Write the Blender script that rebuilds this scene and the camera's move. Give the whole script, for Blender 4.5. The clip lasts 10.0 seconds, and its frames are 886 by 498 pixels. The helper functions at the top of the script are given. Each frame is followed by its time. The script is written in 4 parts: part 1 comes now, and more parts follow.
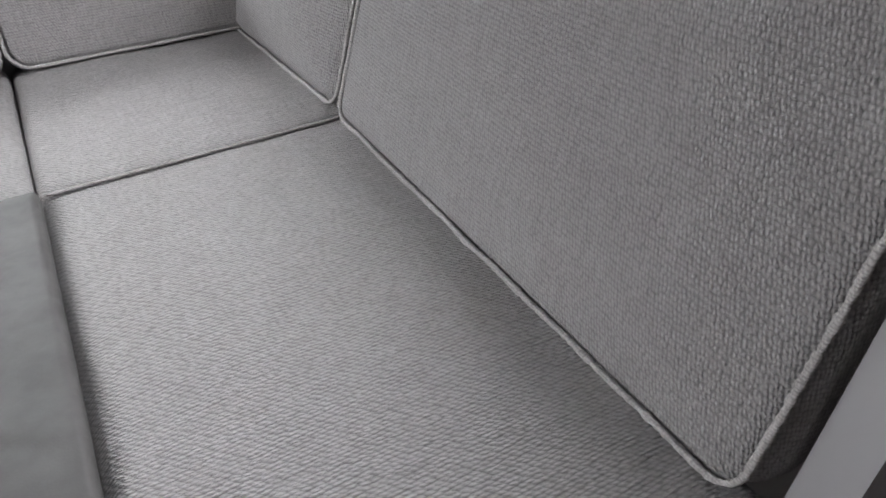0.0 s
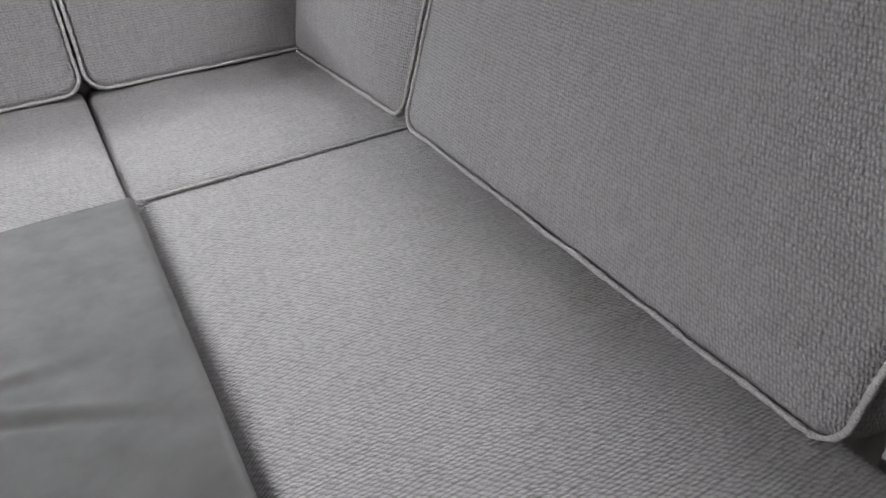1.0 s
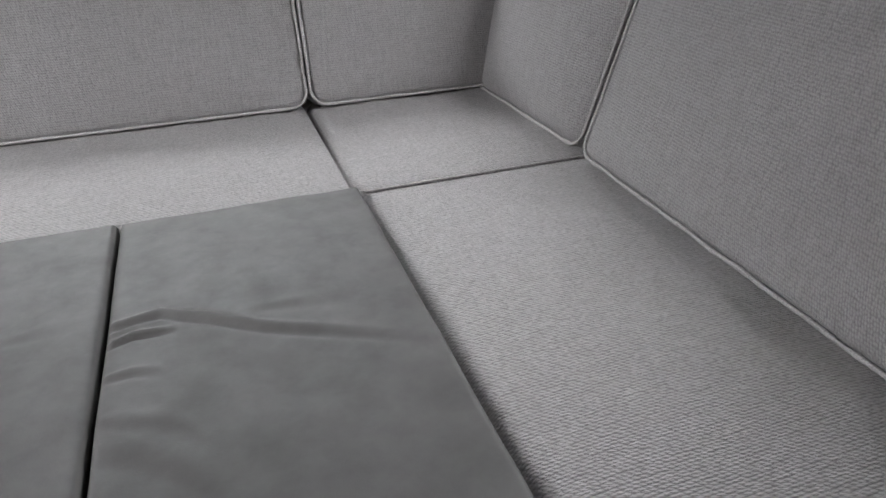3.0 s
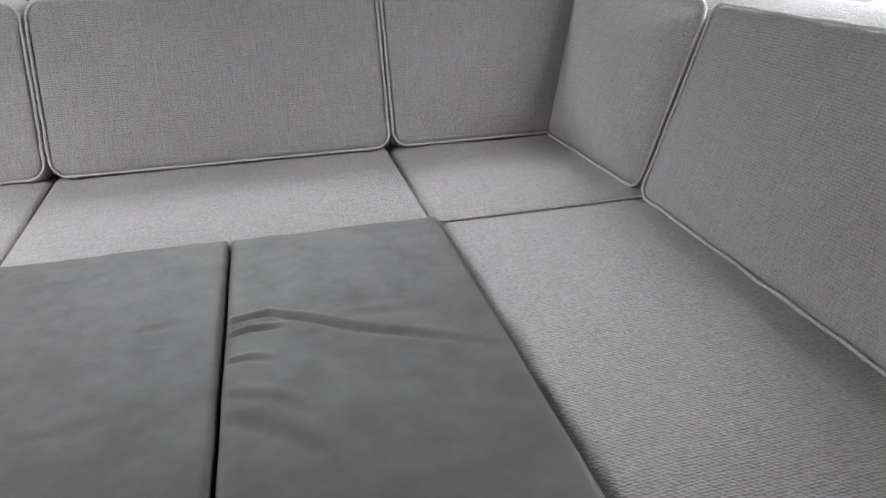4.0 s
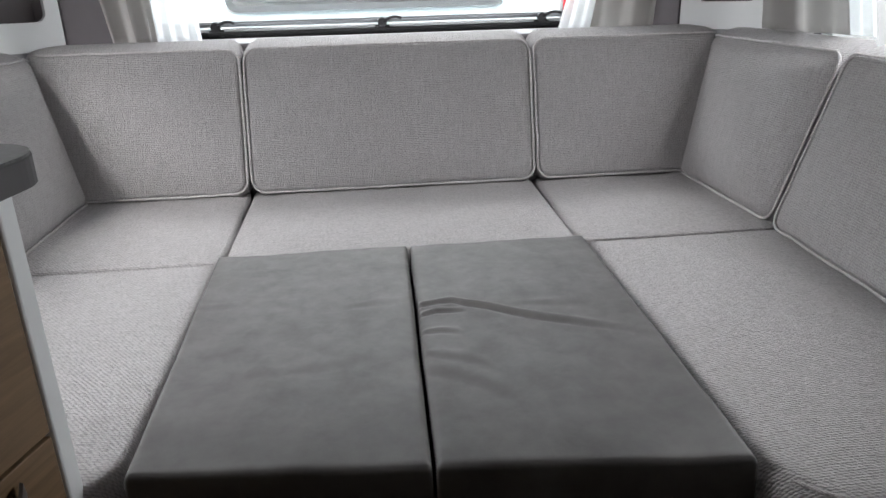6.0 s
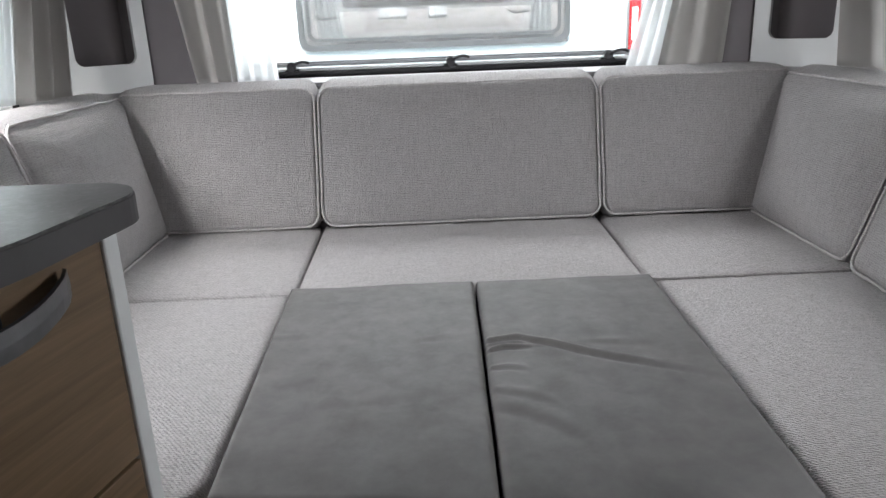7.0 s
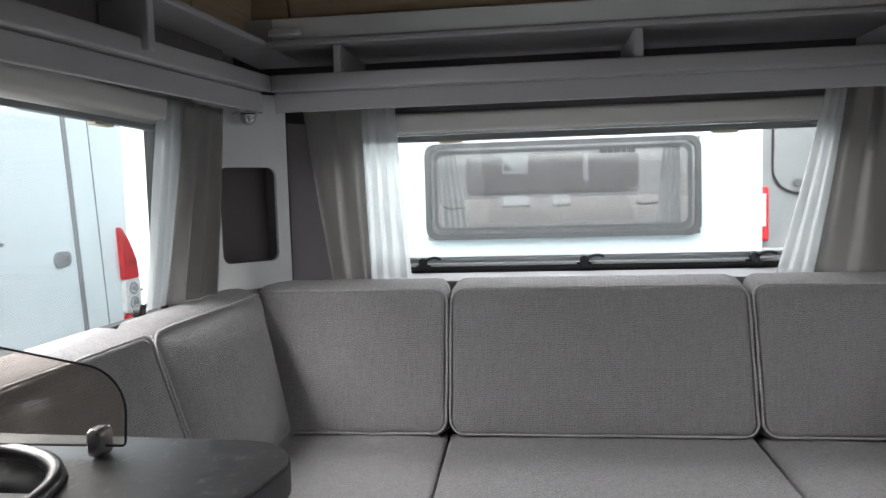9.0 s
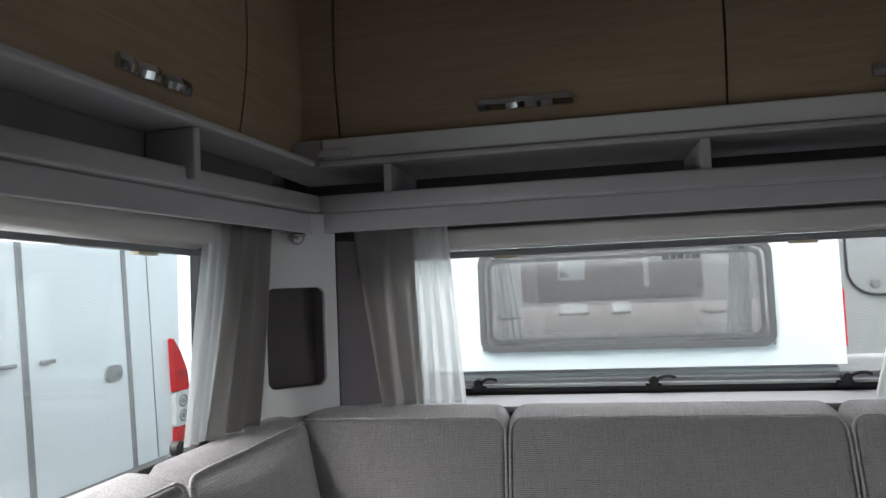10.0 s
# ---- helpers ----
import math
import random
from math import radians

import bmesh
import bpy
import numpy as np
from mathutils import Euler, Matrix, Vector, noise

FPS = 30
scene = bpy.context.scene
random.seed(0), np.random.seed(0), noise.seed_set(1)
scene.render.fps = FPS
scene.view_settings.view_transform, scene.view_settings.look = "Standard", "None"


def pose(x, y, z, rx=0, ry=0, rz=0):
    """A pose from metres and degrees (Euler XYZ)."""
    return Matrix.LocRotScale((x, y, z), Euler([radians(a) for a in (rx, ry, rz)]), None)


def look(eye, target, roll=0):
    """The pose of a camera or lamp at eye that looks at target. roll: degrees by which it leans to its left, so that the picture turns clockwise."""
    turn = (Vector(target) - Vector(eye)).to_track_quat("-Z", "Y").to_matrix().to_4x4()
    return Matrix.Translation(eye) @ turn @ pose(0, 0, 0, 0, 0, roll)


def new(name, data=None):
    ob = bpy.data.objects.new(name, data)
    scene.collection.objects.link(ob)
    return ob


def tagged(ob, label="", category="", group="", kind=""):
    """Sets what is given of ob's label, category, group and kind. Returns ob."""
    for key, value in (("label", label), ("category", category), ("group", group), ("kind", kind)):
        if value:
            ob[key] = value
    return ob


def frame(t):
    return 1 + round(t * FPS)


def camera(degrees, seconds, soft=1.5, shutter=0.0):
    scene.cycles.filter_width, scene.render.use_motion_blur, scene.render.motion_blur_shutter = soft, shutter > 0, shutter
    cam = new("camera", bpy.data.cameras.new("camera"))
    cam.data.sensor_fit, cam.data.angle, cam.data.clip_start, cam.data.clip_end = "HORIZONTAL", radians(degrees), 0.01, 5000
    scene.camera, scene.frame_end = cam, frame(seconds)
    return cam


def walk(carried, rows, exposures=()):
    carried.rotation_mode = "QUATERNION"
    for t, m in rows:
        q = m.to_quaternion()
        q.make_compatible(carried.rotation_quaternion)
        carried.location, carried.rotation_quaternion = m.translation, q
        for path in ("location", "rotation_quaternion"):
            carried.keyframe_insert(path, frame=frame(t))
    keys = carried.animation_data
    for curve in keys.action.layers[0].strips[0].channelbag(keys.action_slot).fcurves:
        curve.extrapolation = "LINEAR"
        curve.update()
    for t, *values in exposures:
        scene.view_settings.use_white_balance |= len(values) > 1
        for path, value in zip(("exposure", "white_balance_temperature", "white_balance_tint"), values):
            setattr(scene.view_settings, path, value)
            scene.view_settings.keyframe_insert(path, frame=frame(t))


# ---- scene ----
cam = camera(63.9, 10.0)
PATH = [
    (0, (0.491, -1.685, 1.003), (1.328, -0.287, -0.157), -1.6),
    (0.5, (0.415, -1.684, 0.997), (1.245, -0.26, -0.137), -3.7),
    (1, (0.366, -1.695, 0.994), (1.203, -0.241, -0.095), -2.9),
    (1.5, (0.338, -1.699, 0.989), (1.126, -0.211, -0.091), -2.2),
    (2, (0.293, -1.715, 0.995), (1.015, -0.176, -0.058), -2.4),
    (2.5, (0.214, -1.77, 1.007), (0.881, -0.177, -0.001), -1.7),
    (4, (0.084, -1.984, 1.048), (0.548, -0.223, 0.222), -1.2),
    (4.5, (0.023, -2.062, 1.056), (0.452, -0.265, 0.29), -1.4),
    (5, (-0.033, -2.143, 1.062), (0.332, -0.319, 0.329), -1.6),
    (5.5, (-0.066, -2.186, 1.063), (0.222, -0.341, 0.346), -1.4),
    (7, (-0.104, -2.229, 1.085), (-0.071, -0.325, 0.476), -2.2),
    (7.5, (-0.123, -2.223, 1.102), (-0.125, -0.293, 0.577), -2.0),
    (8, (-0.154, -2.203, 1.135), (-0.224, -0.248, 0.724), -2.0),
    (8.5, (-0.174, -2.166, 1.162), (-0.325, -0.191, 0.887), -1.8),
    (9, (-0.199, -2.106, 1.192), (-0.441, -0.126, 1.043), -1.7),
    (9.5, (-0.213, -2.04, 1.227), (-0.527, -0.065, 1.211), -1.8),
    (10, (-0.223, -1.976, 1.266), (-0.6, -0.016, 1.392), -2.4),
]
walk(cam, [(t, look(eye, target, roll)) for t, eye, target, roll in PATH],
     [(0, 3.36), (1.0, 3.29), (2.5, 3.16), (5.5, 3.15), (7.0, 3.06), (8.0, 2.75), (9.0, 2.33), (9.5, 2.2), (10, 2.1)])

# ---- world and lights ----
world = bpy.data.worlds.new("overcast")
scene.world = world
world.use_nodes = True
wn, wl = world.node_tree.nodes, world.node_tree.links
sky = wn.new("ShaderNodeTexSky")
sky.sky_type, sky.sun_disc = "NISHITA", False
sky.sun_elevation, sky.sun_rotation = radians(48), radians(200)
sky.air_density, sky.dust_density, sky.ozone_density = 1.0, 3.5, 0.6
soften = wn.new("ShaderNodeHueSaturation")
soften.inputs["Saturation"].default_value = 0.25
wl.new(sky.outputs[0], soften.inputs["Color"])
wl.new(soften.outputs[0], wn["Background"].inputs[0])
wn["Background"].inputs[1].default_value = 0.13

sun = new("sun", bpy.data.lights.new("sun", "SUN"))
sun.data.energy, sun.data.angle, sun.data.color = 1.4, radians(25), (1, 0.97, 0.93)
sun.matrix_world = look((0, 0, 10), (1.2, 2.7, 0))


def lamp(name, eye, target, sx, sy, power, color=(1, 1, 1)):
    ob = new(name, bpy.data.lights.new(name, "AREA"))
    ob.data.shape, ob.data.size, ob.data.size_y = "RECTANGLE", sx, sy
    ob.data.energy, ob.data.color, ob.data.spread = power, color, radians(150)
    ob.matrix_world = look(eye, target)
    return ob


# daylight that the side windows let in
lamp("side_window_light", (1.40, -0.95, 1.36), (0.5, -1.05, 0.42), 0.84, 0.40, 1.25, (0.985, 0.985, 1))
lamp("side_window_light", (-1.40, -0.98, 1.36), (0.1, -1.1, 0.42), 0.80, 0.40, 2.45, (0.985, 0.985, 1))
lamp("end_window_light", (0, 0.86, 1.74), (0, 0.2, 0.9), 1.5, 0.3, 2.0, (0.985, 0.985, 1))


# ---- materials ----
def material(name, color, rough=0.6, metal=0.0):
    m = bpy.data.materials.new(name)
    m.use_nodes = True
    b = m.node_tree.nodes["Principled BSDF"]
    b.inputs["Base Color"].default_value = (*color, 1)
    b.inputs["Roughness"].default_value = rough
    b.inputs["Metallic"].default_value = metal
    return m


def node(m, kind, **values):
    n = m.node_tree.nodes.new(kind)
    for k, v in values.items():
        n.inputs[k.replace("_", " ")].default_value = v
    return n


def link(m, a, b):
    m.node_tree.links.new(a, b)


def ramp(m, source, stops):
    r = m.node_tree.nodes.new("ShaderNodeValToRGB")
    while len(r.color_ramp.elements) < len(stops):
        r.color_ramp.elements.new(0.5)
    for e, (p, c) in zip(r.color_ramp.elements, stops):
        e.position, e.color = p, (*c, 1)
    link(m, source, r.inputs[0])
    return r.outputs[0]


def bump(m, height, strength, distance, before=None):
    n = node(m, "ShaderNodeBump", Strength=strength, Distance=distance)
    link(m, height, n.inputs["Height"])
    if before:
        link(m, before, n.inputs["Normal"])
    link(m, n.outputs[0], m.node_tree.nodes["Principled BSDF"].inputs["Normal"])
    return n.outputs[0]


def uneven(name, color, rough, spread=0.06, scale=3.0, fine=180.0, depth=0.0004, metal=0.0):
    """A plain surface with slow blotches and a fine grain."""
    m = material(name, color, rough, metal)
    b = m.node_tree.nodes["Principled BSDF"]
    co = m.node_tree.nodes.new("ShaderNodeTexCoord")
    slow = node(m, "ShaderNodeTexNoise", Scale=scale, Detail=5.0, Roughness=0.6)
    link(m, co.outputs["Object"], slow.inputs["Vector"])
    lo = tuple(c * (1 - spread) for c in color)
    hi = tuple(min(1, c * (1 + spread)) for c in color)
    link(m, ramp(m, slow.outputs[0], [(0.3, lo), (0.7, hi)]), b.inputs["Base Color"])
    grain = node(m, "ShaderNodeTexNoise", Scale=fine, Detail=3.0)
    link(m, co.outputs["Object"], grain.inputs["Vector"])
    bump(m, grain.outputs[0], 0.4, depth)
    return m


def woven(name, color, pick=0.0048, dash=0.0070, depth=0.008, low=0.6, rib=0.0, upright=False, weft_low=0.86, warp_low=0.88):
    """Coarse weave: staggered rows of short dashes with slubs, laid on the cloth in metres. rib: how far whole rows stand out;
    upright: the thick yarns run up the cloth."""
    m = material(name, color, 0.92)
    b = m.node_tree.nodes["Principled BSDF"]
    b.inputs["Sheen Weight"].default_value = 0.25
    b.inputs["Sheen Roughness"].default_value = 0.6
    b.inputs["Specular IOR Level"].default_value = 0.2

    def calc(how, *terms):
        n = m.node_tree.nodes.new("ShaderNodeMath")
        n.operation = how
        for k, v in enumerate(terms):
            if isinstance(v, (int, float)):
                n.inputs[k].default_value = v
            else:
                link(m, v, n.inputs[k])
        return n.outputs[0]

    def grain(source, sx, sy, detail, rough):
        mp = m.node_tree.nodes.new("ShaderNodeMapping")
        mp.inputs["Scale"].default_value = (sx, sy, 1)
        link(m, source, mp.inputs[0])
        n = node(m, "ShaderNodeTexNoise", Scale=1.0, Detail=detail, Roughness=rough)
        link(m, mp.outputs[0], n.inputs["Vector"])
        return n

    uv = m.node_tree.nodes.new("ShaderNodeUVMap")
    base = uv.outputs[0]
    wob = grain(base, 75, 75, 5.0, 0.7)
    sub = m.node_tree.nodes.new("ShaderNodeVectorMath")
    sub.operation = "SUBTRACT"
    sub.inputs[1].default_value = (0.5, 0.5, 0.5)
    link(m, wob.outputs["Color"], sub.inputs[0])
    mul = m.node_tree.nodes.new("ShaderNodeVectorMath")
    mul.operation = "MULTIPLY_ADD"
    mul.inputs[1].default_value = (0.0034, 0.0016, 0.0)
    link(m, sub.outputs[0], mul.inputs[0])
    link(m, base, mul.inputs[2])
    split = m.node_tree.nodes.new("ShaderNodeSeparateXYZ")
    link(m, mul.outputs[0], split.inputs[0])
    row = calc("DIVIDE", split.outputs["Y"], pick)
    lattice = m.node_tree.nodes.new("ShaderNodeCombineXYZ")
    link(m, calc("ADD", calc("DIVIDE", split.outputs["X"], dash), calc("MULTIPLY", row, 0.5)), lattice.inputs["X"])
    link(m, row, lattice.inputs["Y"])
    cells = node(m, "ShaderNodeTexVoronoi", Scale=1.0, Randomness=0.4)
    cells.voronoi_dimensions = "2D"
    link(m, lattice.outputs[0], cells.inputs["Vector"])
    nub = calc("SUBTRACT", 1.0, calc("MULTIPLY", cells.outputs["Distance"], 1.35))
    slub = grain(base, 24, 260, 4.0, 0.7)
    warp = grain(base, 190, 14, 3.0, 0.7)
    fuzz = grain(base, 460, 620, 4.0, 0.7)
    worn = grain(base, 26, 60, 3.0, 0.6)
    swell = calc("ADD", 0.2, calc("MULTIPLY", worn.outputs[0], 0.75))
    height = calc("ADD", calc("MULTIPLY", nub, swell), calc("MULTIPLY", fuzz.outputs[0], 0.42))
    lead = warp if upright else slub
    height = calc("ADD", height, calc("MULTIPLY", lead.outputs[0], 0.24))
    if rib:
        ridge = calc("SINE", calc("MULTIPLY", row, 2 * math.pi))
        height = calc("ADD", height, calc("MULTIPLY", calc("MULTIPLY", ridge, slub.outputs[0]), rib))
    # low spots are darkened in the colour for the shade between yarns
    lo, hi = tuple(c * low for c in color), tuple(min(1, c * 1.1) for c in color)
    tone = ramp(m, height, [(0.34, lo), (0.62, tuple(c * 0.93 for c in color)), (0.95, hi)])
    for source, least in ((slub, weft_low), (warp, warp_low)):
        tint = m.node_tree.nodes.new("ShaderNodeMix")
        tint.data_type, tint.blend_type = "RGBA", "MULTIPLY"
        tint.inputs[0].default_value = 1.0
        link(m, tone, tint.inputs[6])
        link(m, ramp(m, source.outputs[0], [(0.32, (least, least - 0.004, least - 0.004)), (0.66, (1.05, 1.05, 1.05))]), tint.inputs[7])
        tone = tint.outputs[2]
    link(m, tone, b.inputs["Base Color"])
    first = bump(m, lead.outputs[0], 0.45, depth * 0.8)
    bump(m, height, 0.95, depth, first)
    return m


def wooden(name, dark, light, turn=0.0, rough=0.45):
    m = material(name, light, rough)
    b = m.node_tree.nodes["Principled BSDF"]
    co = m.node_tree.nodes.new("ShaderNodeTexCoord")
    mp = m.node_tree.nodes.new("ShaderNodeMapping")
    mp.inputs["Scale"].default_value = (2.0, 2.0, 45.0)
    mp.inputs["Rotation"].default_value = (turn, 0, 0)
    link(m, co.outputs["Object"], mp.inputs[0])
    n1 = node(m, "ShaderNodeTexNoise", Scale=1.6, Detail=7.0, Roughness=0.65, Distortion=0.6)
    link(m, mp.outputs[0], n1.inputs["Vector"])
    link(m, ramp(m, n1.outputs[0], [(0.3, dark), (0.52, tuple((p + q) / 2 for p, q in zip(dark, light))), (0.72, light)]), b.inputs["Base Color"])
    bump(m, n1.outputs[0], 0.25, 0.0006)
    return m


def stone(name):
    """Mottled dark grey laminate of the worktop."""
    m = material(name, (0.1, 0.1, 0.1), 0.3)
    b = m.node_tree.nodes["Principled BSDF"]
    co = m.node_tree.nodes.new("ShaderNodeTexCoord")
    n1 = node(m, "ShaderNodeTexNoise", Scale=62.0, Detail=9.0, Roughness=0.72, Distortion=0.0)
    link(m, co.outputs["Object"], n1.inputs["Vector"])
    link(m, ramp(m, n1.outputs[0], [(0.36, (0.05, 0.05, 0.052)), (0.55, (0.092, 0.092, 0.093)), (0.70, (0.19, 0.195, 0.195))]), b.inputs["Base Color"])
    link(m, ramp(m, n1.outputs[0], [(0.40, (0.34, 0.34, 0.34)), (0.64, (0.52, 0.52, 0.52))]), b.inputs["Roughness"])
    n2 = node(m, "ShaderNodeTexNoise", Scale=90.0, Detail=3.0)
    link(m, co.outputs["Object"], n2.inputs["Vector"])
    bump(m, n2.outputs[0], 0.35, 0.0008)
    return m


def nubuck(name, color):
    """Matt leatherette with cloudy rubbed patches."""
    m = uneven(name, color, 0.55, 0.20, 11.0, 420.0, 0.0005)
    b = m.node_tree.nodes["Principled BSDF"]
    co = m.node_tree.nodes.new("ShaderNodeTexCoord")
    cloud = node(m, "ShaderNodeTexNoise", Scale=26.0, Detail=6.0, Roughness=0.7, Distortion=0.4)
    link(m, co.outputs["Object"], cloud.inputs["Vector"])
    link(m, ramp(m, cloud.outputs[0], [(0.35, (0.44, 0.44, 0.44)), (0.68, (0.66, 0.66, 0.66))]), b.inputs["Roughness"])
    return m


def pane_material(name, tint, gloss, rough=0.02, haze=0.0):
    """Thin sheet: straight-through transparency with a share of gloss, and of pale diffuse haze that stands for
    reflected daylight.
    """
    m = bpy.data.materials.new(name)
    m.use_nodes = True
    t = m.node_tree
    t.nodes.clear()
    out, mix = t.nodes.new("ShaderNodeOutputMaterial"), t.nodes.new("ShaderNodeMixShader")
    clear, shine = t.nodes.new("ShaderNodeBsdfTransparent"), t.nodes.new("ShaderNodeBsdfGlossy")
    clear.inputs[0].default_value = (*tint, 1)
    shine.inputs["Roughness"].default_value = rough
    mix.inputs[0].default_value = gloss
    t.links.new(clear.outputs[0], mix.inputs[1])
    t.links.new(shine.outputs[0], mix.inputs[2])
    t.links.new(mix.outputs[0], out.inputs[0])
    if haze:
        veil, over = t.nodes.new("ShaderNodeBsdfDiffuse"), t.nodes.new("ShaderNodeMixShader")
        veil.inputs[0].default_value = (0.62, 0.63, 0.65, 1)
        over.inputs[0].default_value = haze
        t.links.new(mix.outputs[0], over.inputs[1])
        t.links.new(veil.outputs[0], over.inputs[2])
        t.links.new(over.outputs[0], out.inputs[0])
    return m


def cloth(name, color, through_share, spread=0.05):
    """Thin curtain cloth that lets daylight through."""
    m = material(name, color, 0.95)
    t = m.node_tree
    b, out = t.nodes["Principled BSDF"], t.nodes["Material Output"]
    tr, mix = t.nodes.new("ShaderNodeBsdfTranslucent"), t.nodes.new("ShaderNodeMixShader")
    tr.inputs[0].default_value = (*color, 1)
    mix.inputs[0].default_value = through_share
    link(m, b.outputs[0], mix.inputs[1])
    link(m, tr.outputs[0], mix.inputs[2])
    link(m, mix.outputs[0], out.inputs[0])
    co = t.nodes.new("ShaderNodeTexCoord")
    n1 = node(m, "ShaderNodeTexNoise", Scale=500.0, Detail=2.0)
    link(m, co.outputs["Object"], n1.inputs["Vector"])
    bump(m, n1.outputs[0], 0.3, 0.0006)
    return m


def sheer_cloth(name):
    m = cloth(name, (0.9, 0.91, 0.91), 0.65)
    t = m.node_tree
    old = t.nodes["Material Output"].inputs[0].links[0].from_socket
    clear, mix = t.nodes.new("ShaderNodeBsdfTransparent"), t.nodes.new("ShaderNodeMixShader")
    mix.inputs[0].default_value = 0.17
    link(m, old, mix.inputs[1])
    link(m, clear.outputs[0], mix.inputs[2])
    link(m, mix.outputs[0], t.nodes["Material Output"].inputs[0])
    return m


# Same cloth twice: seat copy painted lighter as lit, back copy darker as shaded.
BACK_FABRIC_SHADED = woven("light_grey_back_weave_shaded", (0.53, 0.507, 0.511), pick=0.0056, dash=0.0047, low=0.62, upright=True, weft_low=0.94, warp_low=0.91)
SEAT_FABRIC_LIT = woven("light_grey_seat_weave_lit", (0.645, 0.617, 0.622), dash=0.0085, rib=0.06, weft_low=0.88, warp_low=0.95)
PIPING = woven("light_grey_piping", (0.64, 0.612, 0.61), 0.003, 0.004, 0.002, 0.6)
LEATHER = nubuck("grey_leatherette", (0.112, 0.108, 0.107))
WHITE = uneven("white_laminate", (0.72, 0.73, 0.735), 0.38, 0.02)
SHELL = uneven("light_grey_shelf_laminate", (0.44, 0.43, 0.448), 0.45, 0.03)
TAUPE = uneven("taupe_wall_lining", (0.165, 0.148, 0.155), 0.85, 0.07, 5.0, 300.0, 0.0006)
LINING = uneven("pale_wall_lining", (0.62, 0.60, 0.59), 0.8, 0.04)
BLIND = uneven("cream_blind_cassette", (0.60, 0.585, 0.56), 0.5, 0.03)
TAB = uneven("cream_plastic", (0.62, 0.55, 0.40), 0.45, 0.04)
BAND = uneven("dark_taupe_edge_band", (0.085, 0.08, 0.084), 0.6, 0.08, 14.0, 260.0, 0.0002)
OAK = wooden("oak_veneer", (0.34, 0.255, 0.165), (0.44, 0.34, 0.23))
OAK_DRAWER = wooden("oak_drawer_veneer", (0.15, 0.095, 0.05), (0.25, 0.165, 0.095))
STONE = stone("mottled_grey_worktop")
CHROME = material("chrome", (0.58, 0.58, 0.59), 0.06, 1.0)
DARKMETAL = uneven("dark_brushed_metal", (0.16, 0.16, 0.17), 0.3, 0.1, 20.0, 300.0, 0.0002, 0.9)
HANDLE = uneven("brushed_grey_metal", (0.22, 0.22, 0.23), 0.32, 0.12, 25.0, 300.0, 0.0002, 0.95)
RUBBER = uneven("black_plastic", (0.02, 0.02, 0.021), 0.45, 0.1)
ALU = uneven("grey_aluminium_rail", (0.30, 0.31, 0.32), 0.4, 0.05, 8.0, 300.0, 0.0002, 0.6)
GLASS = pane_material("window_acrylic", (0.93, 0.945, 0.945), 0.05)
GREYGLASS = pane_material("grey_acrylic", (0.72, 0.725, 0.735), 0.22, 0.05, 0.10)
SMOKED = pane_material("smoked_glass", (0.905, 0.87, 0.835), 0.08)
CURTAIN = cloth("beige_grey_curtain", (0.52, 0.50, 0.485), 0.28)
SHEER = sheer_cloth("white_sheer")
FLOOR = wooden("vinyl_floor", (0.10, 0.08, 0.06), (0.19, 0.155, 0.12))
ASPHALT = uneven("asphalt", (0.06, 0.06, 0.06), 0.9, 0.2, 1.0, 60.0, 0.003)
COACH = uneven("white_coachwork", (0.74, 0.81, 0.83), 0.35, 0.03, 1.2, 90.0, 0.0003)
COACHGREY = uneven("grey_coachwork", (0.22, 0.232, 0.24), 0.4, 0.05, 1.2)
STRIP = uneven("grey_seal_strip", (0.24, 0.25, 0.26), 0.5, 0.04)
FRAMEGREY = uneven("grey_window_frame", (0.10, 0.104, 0.108), 0.8, 0.05)
RED = material("red_lens", (0.55, 0.015, 0.02), 0.12)
REDDARK = material("dark_red_lens", (0.3, 0.008, 0.012), 0.1)
CLEAR = uneven("clear_lens", (0.65, 0.66, 0.66), 0.15, 0.2, 40.0)
BROWN = uneven("brown_upholstery", (0.115, 0.085, 0.08), 0.8, 0.12, 6.0)
BEDDING = uneven("grey_brown_bedding", (0.42, 0.385, 0.37), 0.85, 0.1, 6.0)
CURTAIN_WHITE = cloth("white_curtain", (0.9, 0.9, 0.9), 0.4)
STEEL = uneven("stainless_steel", (0.5, 0.5, 0.5), 0.25, 0.05, 9.0, 400.0, 0.0002, 1.0)


# ---- builders ----
def part(name, bm, mat, parent=None, label="", smooth=False):
    me = bpy.data.meshes.new(name)
    bmesh.ops.recalc_face_normals(bm, faces=bm.faces[:])
    bm.to_mesh(me)
    bm.free()
    if smooth:
        me.shade_smooth()
    me.materials.append(mat)
    ob = new(name, me)
    if parent:
        ob.parent = parent
        ob.matrix_parent_inverse = parent.matrix_world.inverted()
    if label:
        ob["label"] = label
    return ob


def thing(name, base, label, category, group="", kind=""):
    ob = new(name)
    ob.empty_display_size = 0.05
    ob.location = base
    ob.matrix_world = Matrix.Translation(base)
    return tagged(ob, label, category, group, kind)


def box(bm, lo, hi, bevel=0.0, m=None):
    made = bmesh.ops.create_cube(bm, size=1)["verts"]
    for v in made:
        v.co = Vector([lo[i] + (v.co[i] + 0.5) * (hi[i] - lo[i]) for i in range(3)])
    if m:
        for v in made:
            v.co = m @ v.co
    if bevel:
        edges = {e for v in made for e in v.link_edges}
        bmesh.ops.bevel(bm, geom=list(edges), offset=bevel, segments=3, affect="EDGES", profile=0.5)
    return bm


